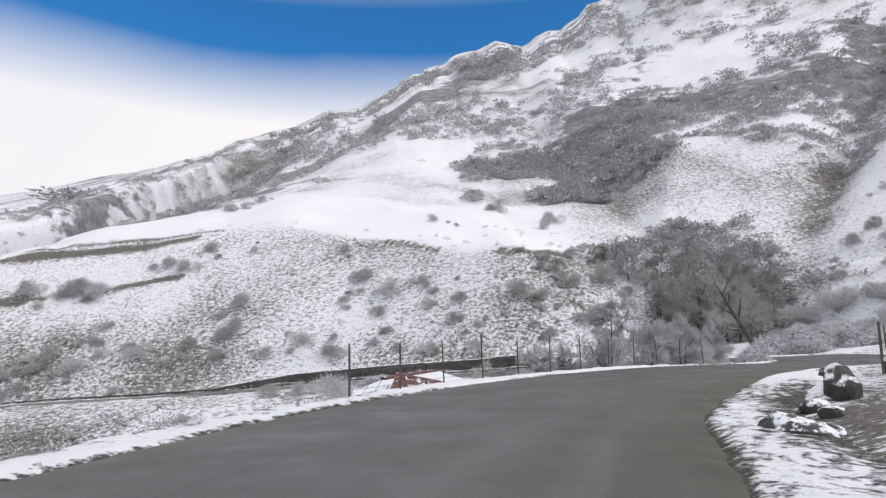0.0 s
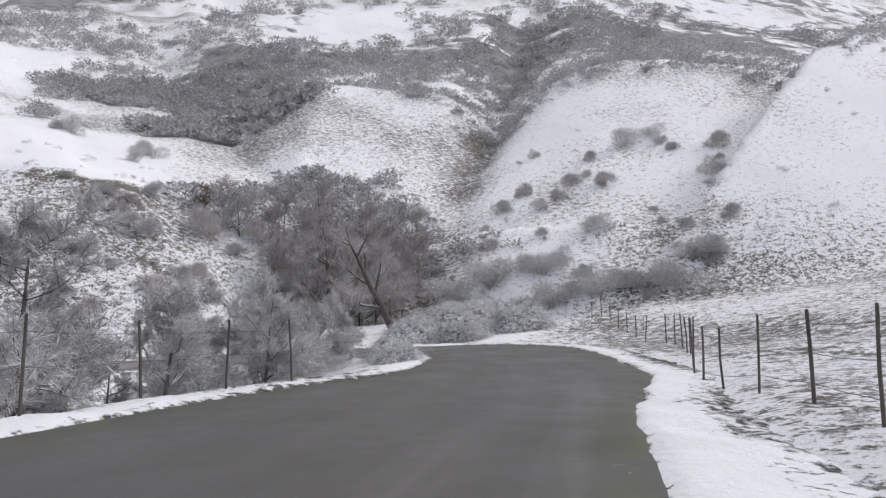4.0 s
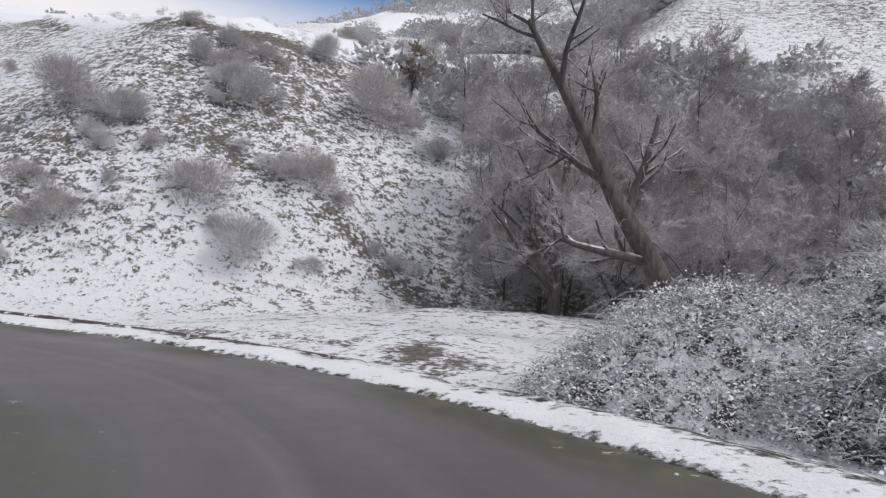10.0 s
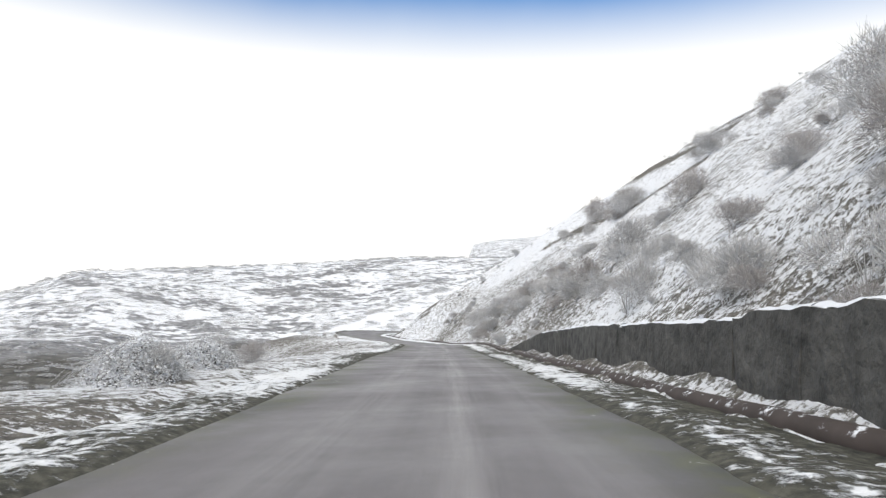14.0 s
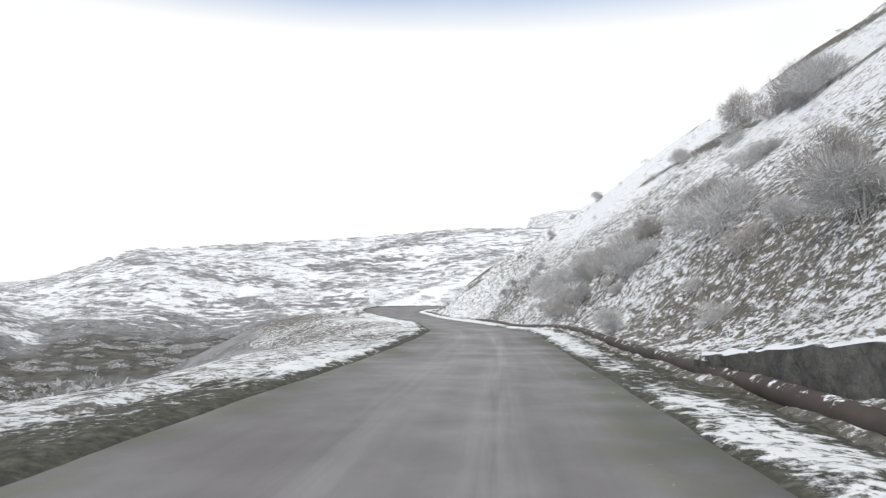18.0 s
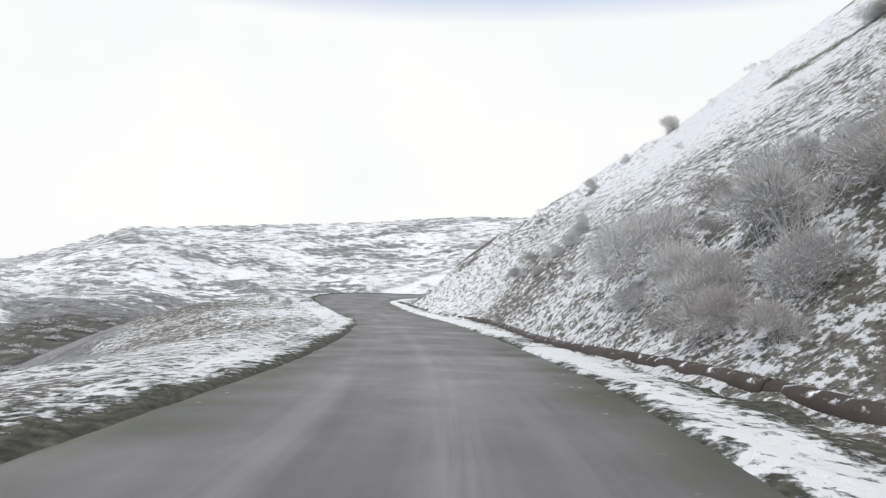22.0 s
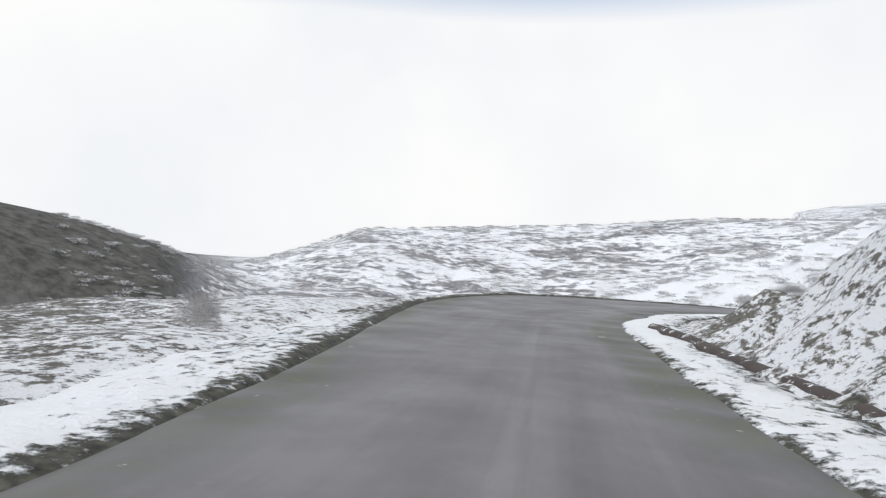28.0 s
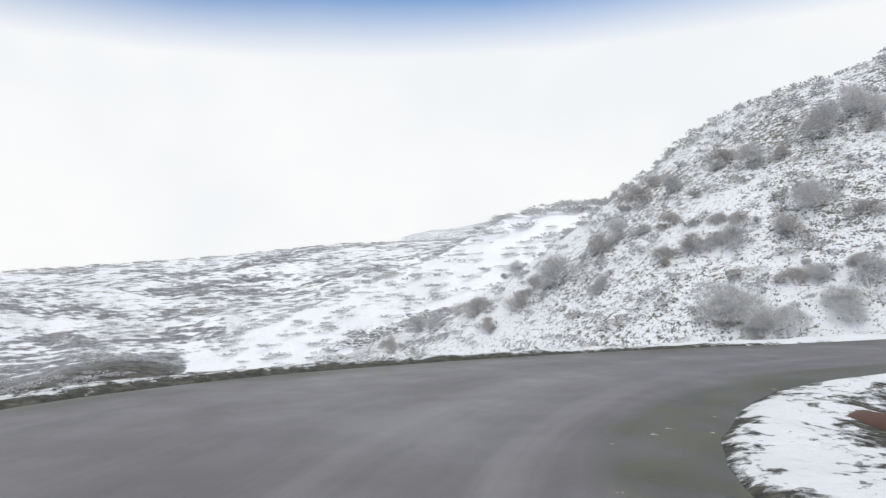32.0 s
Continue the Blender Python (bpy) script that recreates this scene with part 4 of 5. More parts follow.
def plant_far():
    """The scrub high up and across the valley, as one mass."""
    rng = np.random.default_rng(8)
    base = []
    for k in range(4):
        me = fuzzy_shrub("clump", 40 + k, 0, 150, 0.075, FAR_TWIG, 1, 5)
        v = np.empty(len(me.vertices) * 3)
        me.vertices.foreach_get("co", v)
        base.append((v.reshape(-1, 3), np.arange(len(v) // 3, dtype=np.int32).reshape(-1, 3)))
        bpy.data.meshes.remove(me)
    n = 10000
    bx, by = rng.uniform(-125, 100, 2600), rng.uniform(74, 175, 2600)
    mx, my = rng.uniform(8, 56, 1900), rng.uniform(82, 180, 1900)
    wx, wy = rng.uniform(-200, -126, 2600), rng.uniform(72, 190, 2600)
    az, r = rng.uniform(-75, 60, n), 90 * np.exp(rng.uniform(0, 1.75, n))
    x, y = 5 - np.sin(np.radians(az)) * r, 8 + np.cos(np.radians(az)) * r
    aw, rw = rng.uniform(60, 135, 4200), rng.uniform(120, 950, 4200)
    vx, vy = rng.uniform(-130, 12, 2400), rng.uniform(10, 73, 2400)
    x, y = np.r_[x, bx, mx, wx, vx], np.r_[y, by, my, wy, vy]
    x = np.r_[x, -75 - np.sin(np.radians(aw)) * rw]
    y = np.r_[y, 79 + np.cos(np.radians(aw)) * rw]
    q = foot_distance(x, y)
    near, d = road_frame(x, y)
    dens = fractal(x, y, 38, 3, 77) + 0.55 * smoothstep(60, 90, q) + 0.45 * (q > 44) * (q < 80) * 0.4 + 0.3 * (x > np.where(y > 120, 8, 20)) * (x < 50) * (y < 180) * (q > 6)
    keep = ((q > 36) & (dens > np.where(q > 60, 0.6, 0.35))) | ((q > 8) & (q < 60) & (dens > 0.25) & (x > -110) & (np.abs(d) > 12)) | ((q < 2) & (np.abs(d) > 60) & (dens > 0.1)) | ((x < -210) & (dens > -0.5)) | ((q > 1) & (x < -128) & (dens > -0.9))
    keep |= (d > np.interp(x, (-90, -60, -30), (34, 20, 12))) & (d < 60) & (q < 0) & (x < 12) & (y < 73) & (dens > -0.35) & ((x + 1.2) ** 2 + (y - 36.3) ** 2 > 150)
    keep &= ~((q > 12) & (q < 45) & (x < 20) & (x > -60) & (rng.uniform(0, 1, len(x)) < 0.6))
    thicket = (x > 22) & (x < 48) & (q > 10) & (q < 62) & (dens > -0.25)
    keep |= thicket & (y < 140)
    keep &= (x + 111) ** 2 + (y - 75) ** 2 > 900
    x, y, q = x[keep], y[keep], q[keep]
    z = height_at(x, y)
    V, T, c = [], [], 0
    for i in range(len(x)):
        v, t = base[i % 4]
        a, s = rng.uniform(0, 2 * np.pi), rng.uniform(0.6, 1.7) * (1 + 0.011 * min(max(q[i] - 25, 0), 300)) * (1.5 if 22 < x[i] < 48 and q[i] < 62 else 1 if x[i] > -126 else 0.6 if x[i] > -230 else 2.6)
        rot = np.array([[np.cos(a), -np.sin(a), 0], [np.sin(a), np.cos(a), 0], [0, 0, 1]])
        V.append((v * (s * 1.3, s * (1.3 if x[i] > -230 else 2.2), s * (1 if x[i] > -230 else 0.7))) @ (rot.T if x[i] > -230 else np.eye(3)) + (x[i], y[i], z[i] - 0.1))
        T.append(t + c)
        c += len(v)
    tagged(new("scrub", soup("scrub", np.concatenate(V), np.concatenate(T), FAR_TWIG)), "distant grey scrub scattered over snowy slopes", "scrub", kind="stuff")


def tree_meshes(seed, height, lean, trunk, density, material, flare, straight, levels=3, limb=1.0, haze=26):
    """The wood and the fine twigs of a leafless tree, as two meshes."""
    rng = np.random.default_rng(seed)
    wood, twigs, hair_a, hair_b = [], [], [], []

    def grow(p, way, length, rad, level):
        n = 6 if level < levels else 3
        pts = [p]
        for k in range(n):
            way = way + rng.normal(0, 0.10 if level else 0.035, 3) + np.array([0, 0, 0.06 if level else 0.0])
            way /= np.linalg.norm(way)
            pts.append(pts[-1] + way * length / n)
        pts = np.array(pts)
        r = rad * np.linspace(1, (0.15 if level == 0 else 0.4) if level < levels else 0.2, n + 1)
        (wood if level < levels else twigs).append((pts, r))
        if level >= levels:
            for k in range(haze):
                a = pts[rng.integers(0, n + 1)]
                hair_a.append(a)
                hair_b.append(a + (way + rng.normal(0, 0.75, 3)) * length * rng.uniform(0.25, 0.6))
            return
        for k in range(int((12, 8, 9)[level] * density)):
            f = rng.uniform(0.10 if level == 0 else 0.2, 1.0)
            i = min(int(f * n), n - 1)
            b = pts[i] * (1 - (f * n - i)) + pts[i + 1] * (f * n - i)
            side = rng.normal(0, 1, 3)
            side -= way * (side @ way)
            side /= np.linalg.norm(side)
            w = way * rng.uniform(0.3, 0.8) + side * flare * rng.uniform(0.7, 1.5)
            grow(b, w / np.linalg.norm(w), length * rng.uniform(0.32, 0.55) * (limb if level == 0 else 1) * (1.15 - 0.5 * f if level == 0 else 1), max(r[i] * 0.5, 0.010), level + 1)

    way = np.array([lean[0], lean[1], 1.0])
    grow(np.array([0, 0, -0.3]), way / np.linalg.norm(way), height * straight, trunk, 0)
    v, t = tubes(wood, 5)
    w = soup("trunk", v, t, BARK)
    w.polygons.foreach_set("use_smooth", np.full(len(w.polygons), True))
    v, t = tubes(twigs, 3)
    hv, ht = blades(rng, np.array(hair_a), np.array(hair_b), 0.0095)
    v, t = np.concatenate([v, hv]), np.concatenate([t, ht + len(v)])
    return w, soup("crown", v, t, material)


def plant_tree(name, meshes, x, y, scale, turn, label):
    root = new(name)
    root.matrix_basis = pose(x, y, float(height_at(x, y)[0]), 0, 0, turn) @ Matrix.Diagonal((scale, scale, scale, 1))
    part_me("trunk", meshes[0], root, "dark bark with snow along its upper sides")
    part_me("crown", meshes[1], root)
    return tagged(root, label, "tree")


plant_shrubs()
plant_undergrowth()
plant_far()
plant_tree("leaning_tree", tree_meshes(3, 9.0, (-0.72, -0.16), 0.36, 0.8, TWIG_BROWN, 0.5, 1.0, 3, 0.6, 12), 34.5, 72.3, 1, 0, "leaning forked leafless tree with snow along its bark")
plant_tree("bare_tree", tree_meshes(31, 9.5, (0.04, 0.02), 0.27, 0.9, TWIG_BROWN, 0.6, 0.95, 3, 0.8, 30), 31.3, 78.6, 1, 0, "stout upright leafless tree behind the bend")
TALL = [tree_meshes(50 + k, 10, ((k - 1) * 0.08, 0.04), 0.10, 0.95, TWIG_BROWN, 0.75, 0.72, 3, 1.0, 44) for k in range(3)]
for k, (x, y, h) in enumerate([(31.0, 82.0, 10), (33.0, 85.0, 11), (28.6, 85.5, 9), (35.5, 82, 10), (33.4, 79.2, 9), (37.2, 86, 10), (38.5, 79.0, 7), (41.5, 81.5, 7.5), (30.4, 88.5, 9), (34.5, 88.5, 10), (36.4, 77.2, 7), (26.5, 90.0, 7),
                               (38.8, 83, 9), (36.2, 79.8, 8.5), (31.8, 79.8, 7.5), (40.2, 86.5, 8), (43.5, 85.0, 7), (29.6, 81.0, 6)]):
    plant_tree("bare_tree", TALL[k % 3], x, y, h / 10, 47 * k, "tall leafless tree with frosted grey-brown twigs in a thicket")
SMALL = [tree_meshes(80 + k, 6, ((k - 1) * 0.1, 0.03), 0.085, 0.95, TWIG, 0.95, 0.68, 3, 1.0, 60) for k in range(3)]
for k, (x, y, h) in enumerate([(4.6, 44.5, 6.0), (6.5, 42.0, 6.0), (9, 46, 5.5), (12.5, 50, 6), (15.5, 48.5, 5), (18.5, 54, 6), (20.5, 58, 5.5), (-8, 42, 6.5), (19.5, 51, 4.5), (-16, 46, 5), (-13, 30, 5.5), (23.5, 57.5, 4.5), (14.5, 46, 4.5), (-8.8, 40, 8), (-3.5, 49, 7), (10.3, 40, 6.5), (13.5, 42.5, 4.5), (17, 46.5, 5), (16, 52, 5.5), (21.5, 53.5, 5), (11.5, 45, 5)]):
    plant_tree("small_tree", SMALL[k % 3], x, y, h / 6, 61 * k, "small leafless frosted tree on the valley side of the road")
plant_tree("small_tree", tree_meshes(90, 5, (0.05, 0), 0.11, 0.85, TWIG_OCHRE, 1.0, 0.6), 23.2, 91.1, 1, 0, "small tree with ochre twigs at the edge of the snow field")

# ---- bramble mounds ----


def bramble(x, y, rx, ry, h, turn, seed, label, canes=520, leaves=34000):
    """A tangled mound of bramble: an uneven core, dark for the shaded gaps, arching canes and small snowy leaves."""
    rng = np.random.default_rng(seed)
    root = new("bramble_mound")
    root.matrix_basis = pose(x, y, float(height_at(x, y)[0]) - 0.15, 0, 0, turn)

    def dome(a, r):
        lump = 1 + 0.22 * fractal(np.cos(a) * r * 3 + seed, np.sin(a) * r * 3, 1.0, 3, seed)
        return np.stack([np.cos(a) * r * rx, np.sin(a) * r * ry, h * np.clip(1 - r**2.4, 0, 1) * lump], -1)

    def drape(p):
        """Lets points follow the fall of the ground under the mound."""
        c, s = np.cos(np.radians(turn)), np.sin(np.radians(turn))
        wx, wy = x + p[..., 0] * c - p[..., 1] * s, y + p[..., 0] * s + p[..., 1] * c
        z, _, _ = ground_height(wx, wy)
        out = p.copy()
        out[..., 2] += z - float(height_at(x, y)[0])
        return out

    rr, aa = np.meshgrid(np.linspace(0, 1.05, 34), np.linspace(0, 2 * np.pi, 121))
    p = dome(aa, rr) * (0.9, 0.9, 0.8)
    p += 0.10 * np.stack([hash_noise(p[..., 0] * 4 + k, p[..., 1] * 4, seed + k) for k in range(3)], -1)
    p[..., 2] += 0.12 * hash_noise(p[..., 0] * 8, p[..., 1] * 8, seed + 9)
    p[:, -1, 2] -= 0.6
    p[-1] = p[0]
    p = drape(p)
    core = grid_mesh("core", p, BRAMBLE_SHADE_CORE)
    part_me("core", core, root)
    paths = []
    for _ in range(canes):
        a, r = rng.uniform(0, 2 * np.pi), np.sqrt(rng.uniform(0, 1))
        b = dome(np.array(a), np.array(r))
        way = np.array([rng.normal(), rng.normal(), 0])
        way /= np.linalg.norm(way)
        ln = rng.uniform(0.5, 1.3)
        t = np.linspace(0, 1, 5)[:, None]
        pts = b + way * ln * t + np.array([0, 0, 1]) * (0.9 * ln * (t - t * t) - 0.08 - 0.25 * t)
        paths.append((pts, 0.007 * np.array([1, 1, 0.8, 0.6, 0.3])))
    v, t = tubes(paths, 3)
    v = drape(v)
    part_me("cane_tangle", soup("cane_tangle", v, t, BRAMBLE), root)
    a, r = rng.uniform(0, 2 * np.pi, leaves), np.sqrt(rng.uniform(0, 1, leaves))
    c = dome(a, r) + rng.normal(0, 0.09, (leaves, 3)) + (0, 0, 0.06)
    c = drape(c)
    s = rng.uniform(0.016, 0.04, (leaves, 1))
    u = rng.normal(0, 1, (leaves, 3)) * (1, 1, 0.45)
    u /= np.linalg.norm(u, axis=1)[:, None]
    w = np.cross(u, rng.normal(0, 1, (leaves, 3)) * (0.5, 0.5, 1))
    w /= np.linalg.norm(w, axis=1)[:, None] + 1e-9
    lift = np.cross(u, w) * s * 0.25
    V = np.stack([c - u * s, c - w * s * 0.6 + lift, c + u * s, c + w * s * 0.6 + lift], 1).reshape(-1, 3)
    i = np.arange(leaves)[:, None] * 4
    T = np.concatenate([i + (0, 1, 2), i + (0, 2, 3)])
    part_me("foliage", soup("foliage", V, T, BRAMBLE_LEAF), root, "small withered leaves under snow")
    return tagged(root, label, "bramble")


# dark core colour paints the shade seen between canes and leaves
BRAMBLE_SHADE_CORE = mat_plain("bramble_shade_core", (0.04, 0.038, 0.035), (0.15, 0.145, 0.135), 0.95, 0, 9, 0.42, 0.08)
BRAMBLE_LEAF = mat_bramble_leaf()
WHITE_MOUND = "rounded bramble mound thickly dusted with snow beside the bend"
bramble(33.3, 66.5, 3.4, 2.6, 1.5, 25, 1, WHITE_MOUND)
bramble(36.8, 66.0, 3.5, 3.2, 2.2, 10, 2, WHITE_MOUND)
bramble(40.2, 63.8, 2.7, 2.6, 1.8, -20, 3, WHITE_MOUND)
bramble(35.0, 63.4, 2.2, 1.6, 1.1, -30, 4, WHITE_MOUND)
DENSE = [fuzzy_shrub("bush", 60 + k, 120, 5200, 0.0065, TWIG, 3) for k in range(3)]
for k, (x, y, rx, ry, h) in enumerate([(44.5, 71.5, 2.6, 2.0, 2.6), (48.0, 69.5, 2.2, 2.0, 2.2), (51.0, 67.5, 2.5, 2.0, 2.4), (54.5, 65.0, 2.6, 2.0, 2.2), (46, 75.5, 2.4, 2.2, 2.8), (41.5, 74.0, 2.2, 2.0, 2.3), (38.6, 73.5, 1.8, 1.6, 1.9), (43, 77.5, 2.4, 2.2, 2.8), (58, 62.5, 2.4, 2.0, 2.2), (49.5, 72.5, 2.2, 2.0, 2.4)]):
    bush = new("bush", DENSE[k % 3])
    bush.matrix_basis = pose(x, y, float(height_at(x, y)[0]) - 0.1, 0, 0, 53 * k) @ Matrix.Diagonal((rx * 1.4, ry * 1.4, h * 1.1, 1))
    tagged(bush, "dense grey-brown leafless bush dusted with snow", "bush", "bushes above the bend", "thing")
INNER = "low snowy bramble patch on the inside of the bend"
for k, (x, y, rx, ry, h) in enumerate([(24.4, 51.4, 2.1, 1.2, 0.9), (25.6, 54.8, 1.9, 1.2, 1.0), (23.8, 58.4, 1.8, 1.4, 1.0)]):
    bramble(x, y, rx, ry, h, 60, 20 + k, INNER, 380, 13000)
ROADSIDE = "low bramble hedge with snow on the valley edge of the road"
for k, (x, y, rx, ry, h) in enumerate([(-1.5, 63.2, 2.4, 1.1, 0.85), (-5.6, 64.0, 2.2, 1.0, 0.65)]):
    bramble(x, y, rx, ry, h, 8, 30 + k, ROADSIDE, 380, 11000)

# ---- fences ----


def fence(name, line, spacing, height, label, seed, wires=3, zoff=0.0):
    rng = np.random.default_rng(seed)
    pts, _ = spline(np.asarray(line, float), spacing)
    z = height_at(pts[:, 0], pts[:, 1]) + zoff
    root = new(name)
    root.matrix_basis = pose(pts[0, 0], pts[0, 1], float(z[0]))
    base = np.array([pts[0, 0], pts[0, 1], z[0]])
    tops = []
    for k, (p, zz) in enumerate(zip(pts, z)):
        lean, h, r = rng.normal(0, 0.03, 2), height * rng.uniform(0.92, 1.08), rng.uniform(0.024, 0.034)
        b = np.array([p[0], p[1], zz]) - base
        top = b + (lean[0] * h, lean[1] * h, h)
        v, t = tubes([(np.array([b - (0, 0, 0.4), b, (b + top) / 2 + rng.normal(0, 0.012, 3), top - (0, 0, 0.04), top]), r * np.array([1, 1, 0.95, 0.9, 0.55]))], 7)
        part_me("post", soup("post", v, t, POST_WOOD), root)
        tops.append((b, top))
    for w in range(wires):
        f = (w + 0.7) / (wires + 0.2)
        line_pts = []
        for (b0, t0), (b1, t1) in zip(tops[:-1], tops[1:]):
            a, c = b0 + (t0 - b0) * f, b1 + (t1 - b1) * f
            line_pts += [a, (a + c) / 2 - (0, 0, 0.025)]
        line_pts.append(c)
        v, t = tubes([(np.array(line_pts), np.full(len(line_pts), 0.006))], 3)
        part_me("wire", soup("wire", v, t, WIRE), root)
    return tagged(root, label, "fence")


def edge_line(u0, u1, extra, side):
    """Points along an edge of the asphalt between two stations of the road."""
    k = np.where((RU >= u0) & (RU <= u1))[0][::6]
    off = (RLEFT[k] + extra) if side > 0 else -(RRIGHT[k] + extra)
    return np.stack([RS[k, 0] + RNORM[k, 0] * off, RS[k, 1] + RNORM[k, 1] * off], 1)


fence("post_fence", edge_line(6.3, 11.0, 0.9, 1), 2.7, 1.75, "weathered wooden post and wire fence along the valley edge", 1)
fence("post_fence", [(12.2, 17.6), (13.3, 20.2), (15.4, 23), (17.9, 26.5), (21.1, 30.2), (24, 34.2), (27, 37.5), (31.5, 41.3), (36, 45.6), (38.8, 49)], 2.3, 1.5, "weathered wooden post and wire fence on the bank above the road", 2)
fence("post_fence", [(39.3, 50.9), (41.5, 54), (44, 57.8), (46, 61), (48.3, 65.5)], 2.6, 1.4, "weathered wooden post and wire fence around a snowy plot", 3)

# ---- retaining wall, pipe and marker stones ----


def retaining_wall():
    line, _ = spline(np.array([(10.6, 72.9), (4, 74.4), (-3, 75.5), (-10, 76.7), (-17, 77.9), (-25.5, 78.8)], float), 2.4)
    z = np.interp(line[:, 0], (-25.5, -17, 10.6), (-2.6, -2.25, -1.35))
    root = new("retaining_wall")
    root.matrix_basis = pose(line[0, 0], line[0, 1], z[0])
    rng = np.random.default_rng(4)
    for k in range(len(line) - 1):
        a, b = line[k], line[k + 1]
        d = (b - a) / np.linalg.norm(b - a)
        nrm = np.array([-d[1], d[0]])
        h = float(np.interp(a[0], (-25.5, -16, -5, 10), (0.25, 1.15, 1.45, 1.5)))
        bm = bmesh.new()
        rows = []
        n = 7
        for i in range(n + 1):
            f = 0.001 + i / n * 0.998
            c = a + (b - a) * f
            base_z = float(np.interp(c[0], (-25.5, -17, 10.6), (-2.6, -2.25, -1.35)))
            top = float(np.interp(c[0], (-25.5, -16, -5, 10), (0.25, 1.15, 1.45, 1.5))) + 0.022 * rng.normal() + (0.12 if c[0] > 6.5 else 0)
            out = [(c - nrm * 0.0 + rng.normal(0, 0.012, 2), -0.5), (c + rng.normal(0, 0.018, 2), h * 0.45), (c + nrm * -0.04, top), (c + nrm * -0.42, top), (c + nrm * -0.42, -0.5)]
            rows.append([bm.verts.new((q[0] - line[0, 0], q[1] - line[0, 1], zz + base_z - z[0])) for q, zz in out])
        for r0, r1 in zip(rows[:-1], rows[1:]):
            for j in range(4):
                bm.faces.new((r0[j], r1[j], r1[j + 1], r0[j + 1]))
        bm.faces.new(rows[0])
        bm.faces.new(rows[-1][::-1])
        bmesh.ops.recalc_face_normals(bm, faces=bm.faces)
        panel = part("panel", bm, CONCRETE, root)
        p = np.zeros((9, 5, 3))
        for i in range(9):
            c = a + (b - a) * i / 8
            h = float(np.interp(c[0], (-25.5, -16, -5, 10), (0.25, 1.15, 1.45, 1.5)))
            base_z = float(np.interp(c[0], (-25.5, -17, 10.6), (-2.6, -2.25, -1.35)))
            for j, o in enumerate((0.09, 0.15, 0.24, 0.38, 0.5)):
                q = c - nrm * o - line[0]
                p[i, j] = (q[0], q[1], base_z - z[0] + h + (0.0, 0.03, 0.06, 0.05, 0.0)[j] + 0.02 * rng.normal() + (0.12 if c[0] > 6.5 else 0) - (0.05 if j == 0 else 0))
        part_me("snow", grid_mesh("snow", p, SNOW_CAP), panel, "soft snow along its top")
    tagged(root, "long dark weathered concrete retaining wall capped with snow", "wall")


def pipeline():
    u = np.arange(15.9, 27.06, 0.1)
    off = np.interp(u, (16, 16.9, 17.5, 18.2, 18.7, 19.1, 20, 21, 22, 23, 24, 24.8, 25.5, 26, 26.4, 26.75, 27.05), (4.6, 4.35, 4.7, 4.7, 4.1, 3.75, 3.85, 3.9, 4.15, 4.3, 4.4, 4.75, 4.7, 4.3, 3.9, 3.6, 3.0))
    k = np.searchsorted(RU, u)
    pts = RS[k, :2] - RNORM[k] * off[:, None]
    z = np.maximum(RS[k, 2] + 0.02, height_at(pts[:, 0], pts[:, 1])) - 0.04
    z = z - 0.4 * smoothstep(16.1, 15.7, u) - 0.1 * smoothstep(17.8, 17.2, u) - 0.22 * smoothstep(25.0, 25.6, u) * smoothstep(26.6, 26.2, u)
    z = np.convolve(np.pad(z, 4, mode="edge"), np.ones(9) / 9, "valid")
    root = new("pipeline")
    root.matrix_basis = pose(pts[0, 0], pts[0, 1], z[0])
    p3 = np.c_[pts, z] - (pts[0, 0], pts[0, 1], z[0])
    step = 9
    for a in range(0, len(p3) - 1, step):
        seg = p3[a:a + step + 1]
        if len(seg) < 2:
            break
        v, t = tubes([(seg, np.full(len(seg), 0.195))], 14)
        me = soup("length", v, t, PIPE)
        me.polygons.foreach_set("use_smooth", np.full(len(me.polygons), True))
        tube = part_me("length", me, root)
        m = seg[0] + (seg[1] - seg[0]) * 0.03
        v, t = tubes([(np.array([seg[0], seg[0] + (seg[1] - seg[0]) * 0.06, m + (seg[1] - seg[0]) * 0.09]), np.array([0.208, 0.212, 0.205]))], 14)
        part_me("weld_collar", soup("weld_collar", v, t, PIPE), tube)
    tagged(root, "rusty brown steel pipeline lying along the ditch with snow patches", "pipe")


def marker_stone(x, y, h, turn, name="marker_post"):
    bm = bmesh.new()
    bmesh.ops.create_cube(bm, size=1)
    for v in bm.verts:
        v.co.x *= 0.16 * (0.85 if v.co.z > 0 else 1)
        v.co.y *= 0.16 * (0.85 if v.co.z > 0 else 1)
        v.co.z = (v.co.z + 0.5) * (h + 0.2) - 0.2
    bmesh.ops.bevel(bm, geom=bm.edges[:], offset=0.02, segments=2, affect="EDGES")
    root = new(name)
    root.matrix_basis = pose(x, y, float(height_at(x, y)[0]), 2, -2, turn)
    part("shaft", bm, PALE_CONCRETE, root)
    bm = bmesh.new()
    bmesh.ops.create_icosphere(bm, subdivisions=2, radius=0.09)
    for v in bm.verts:
        v.co.z = max(v.co.z, -0.02) * 0.55 + h
    part("snow_cap", bm, SNOW_CAP, root)
    return tagged(root, "short pale concrete marker post standing in snow", "marker post", "roadside marker posts")


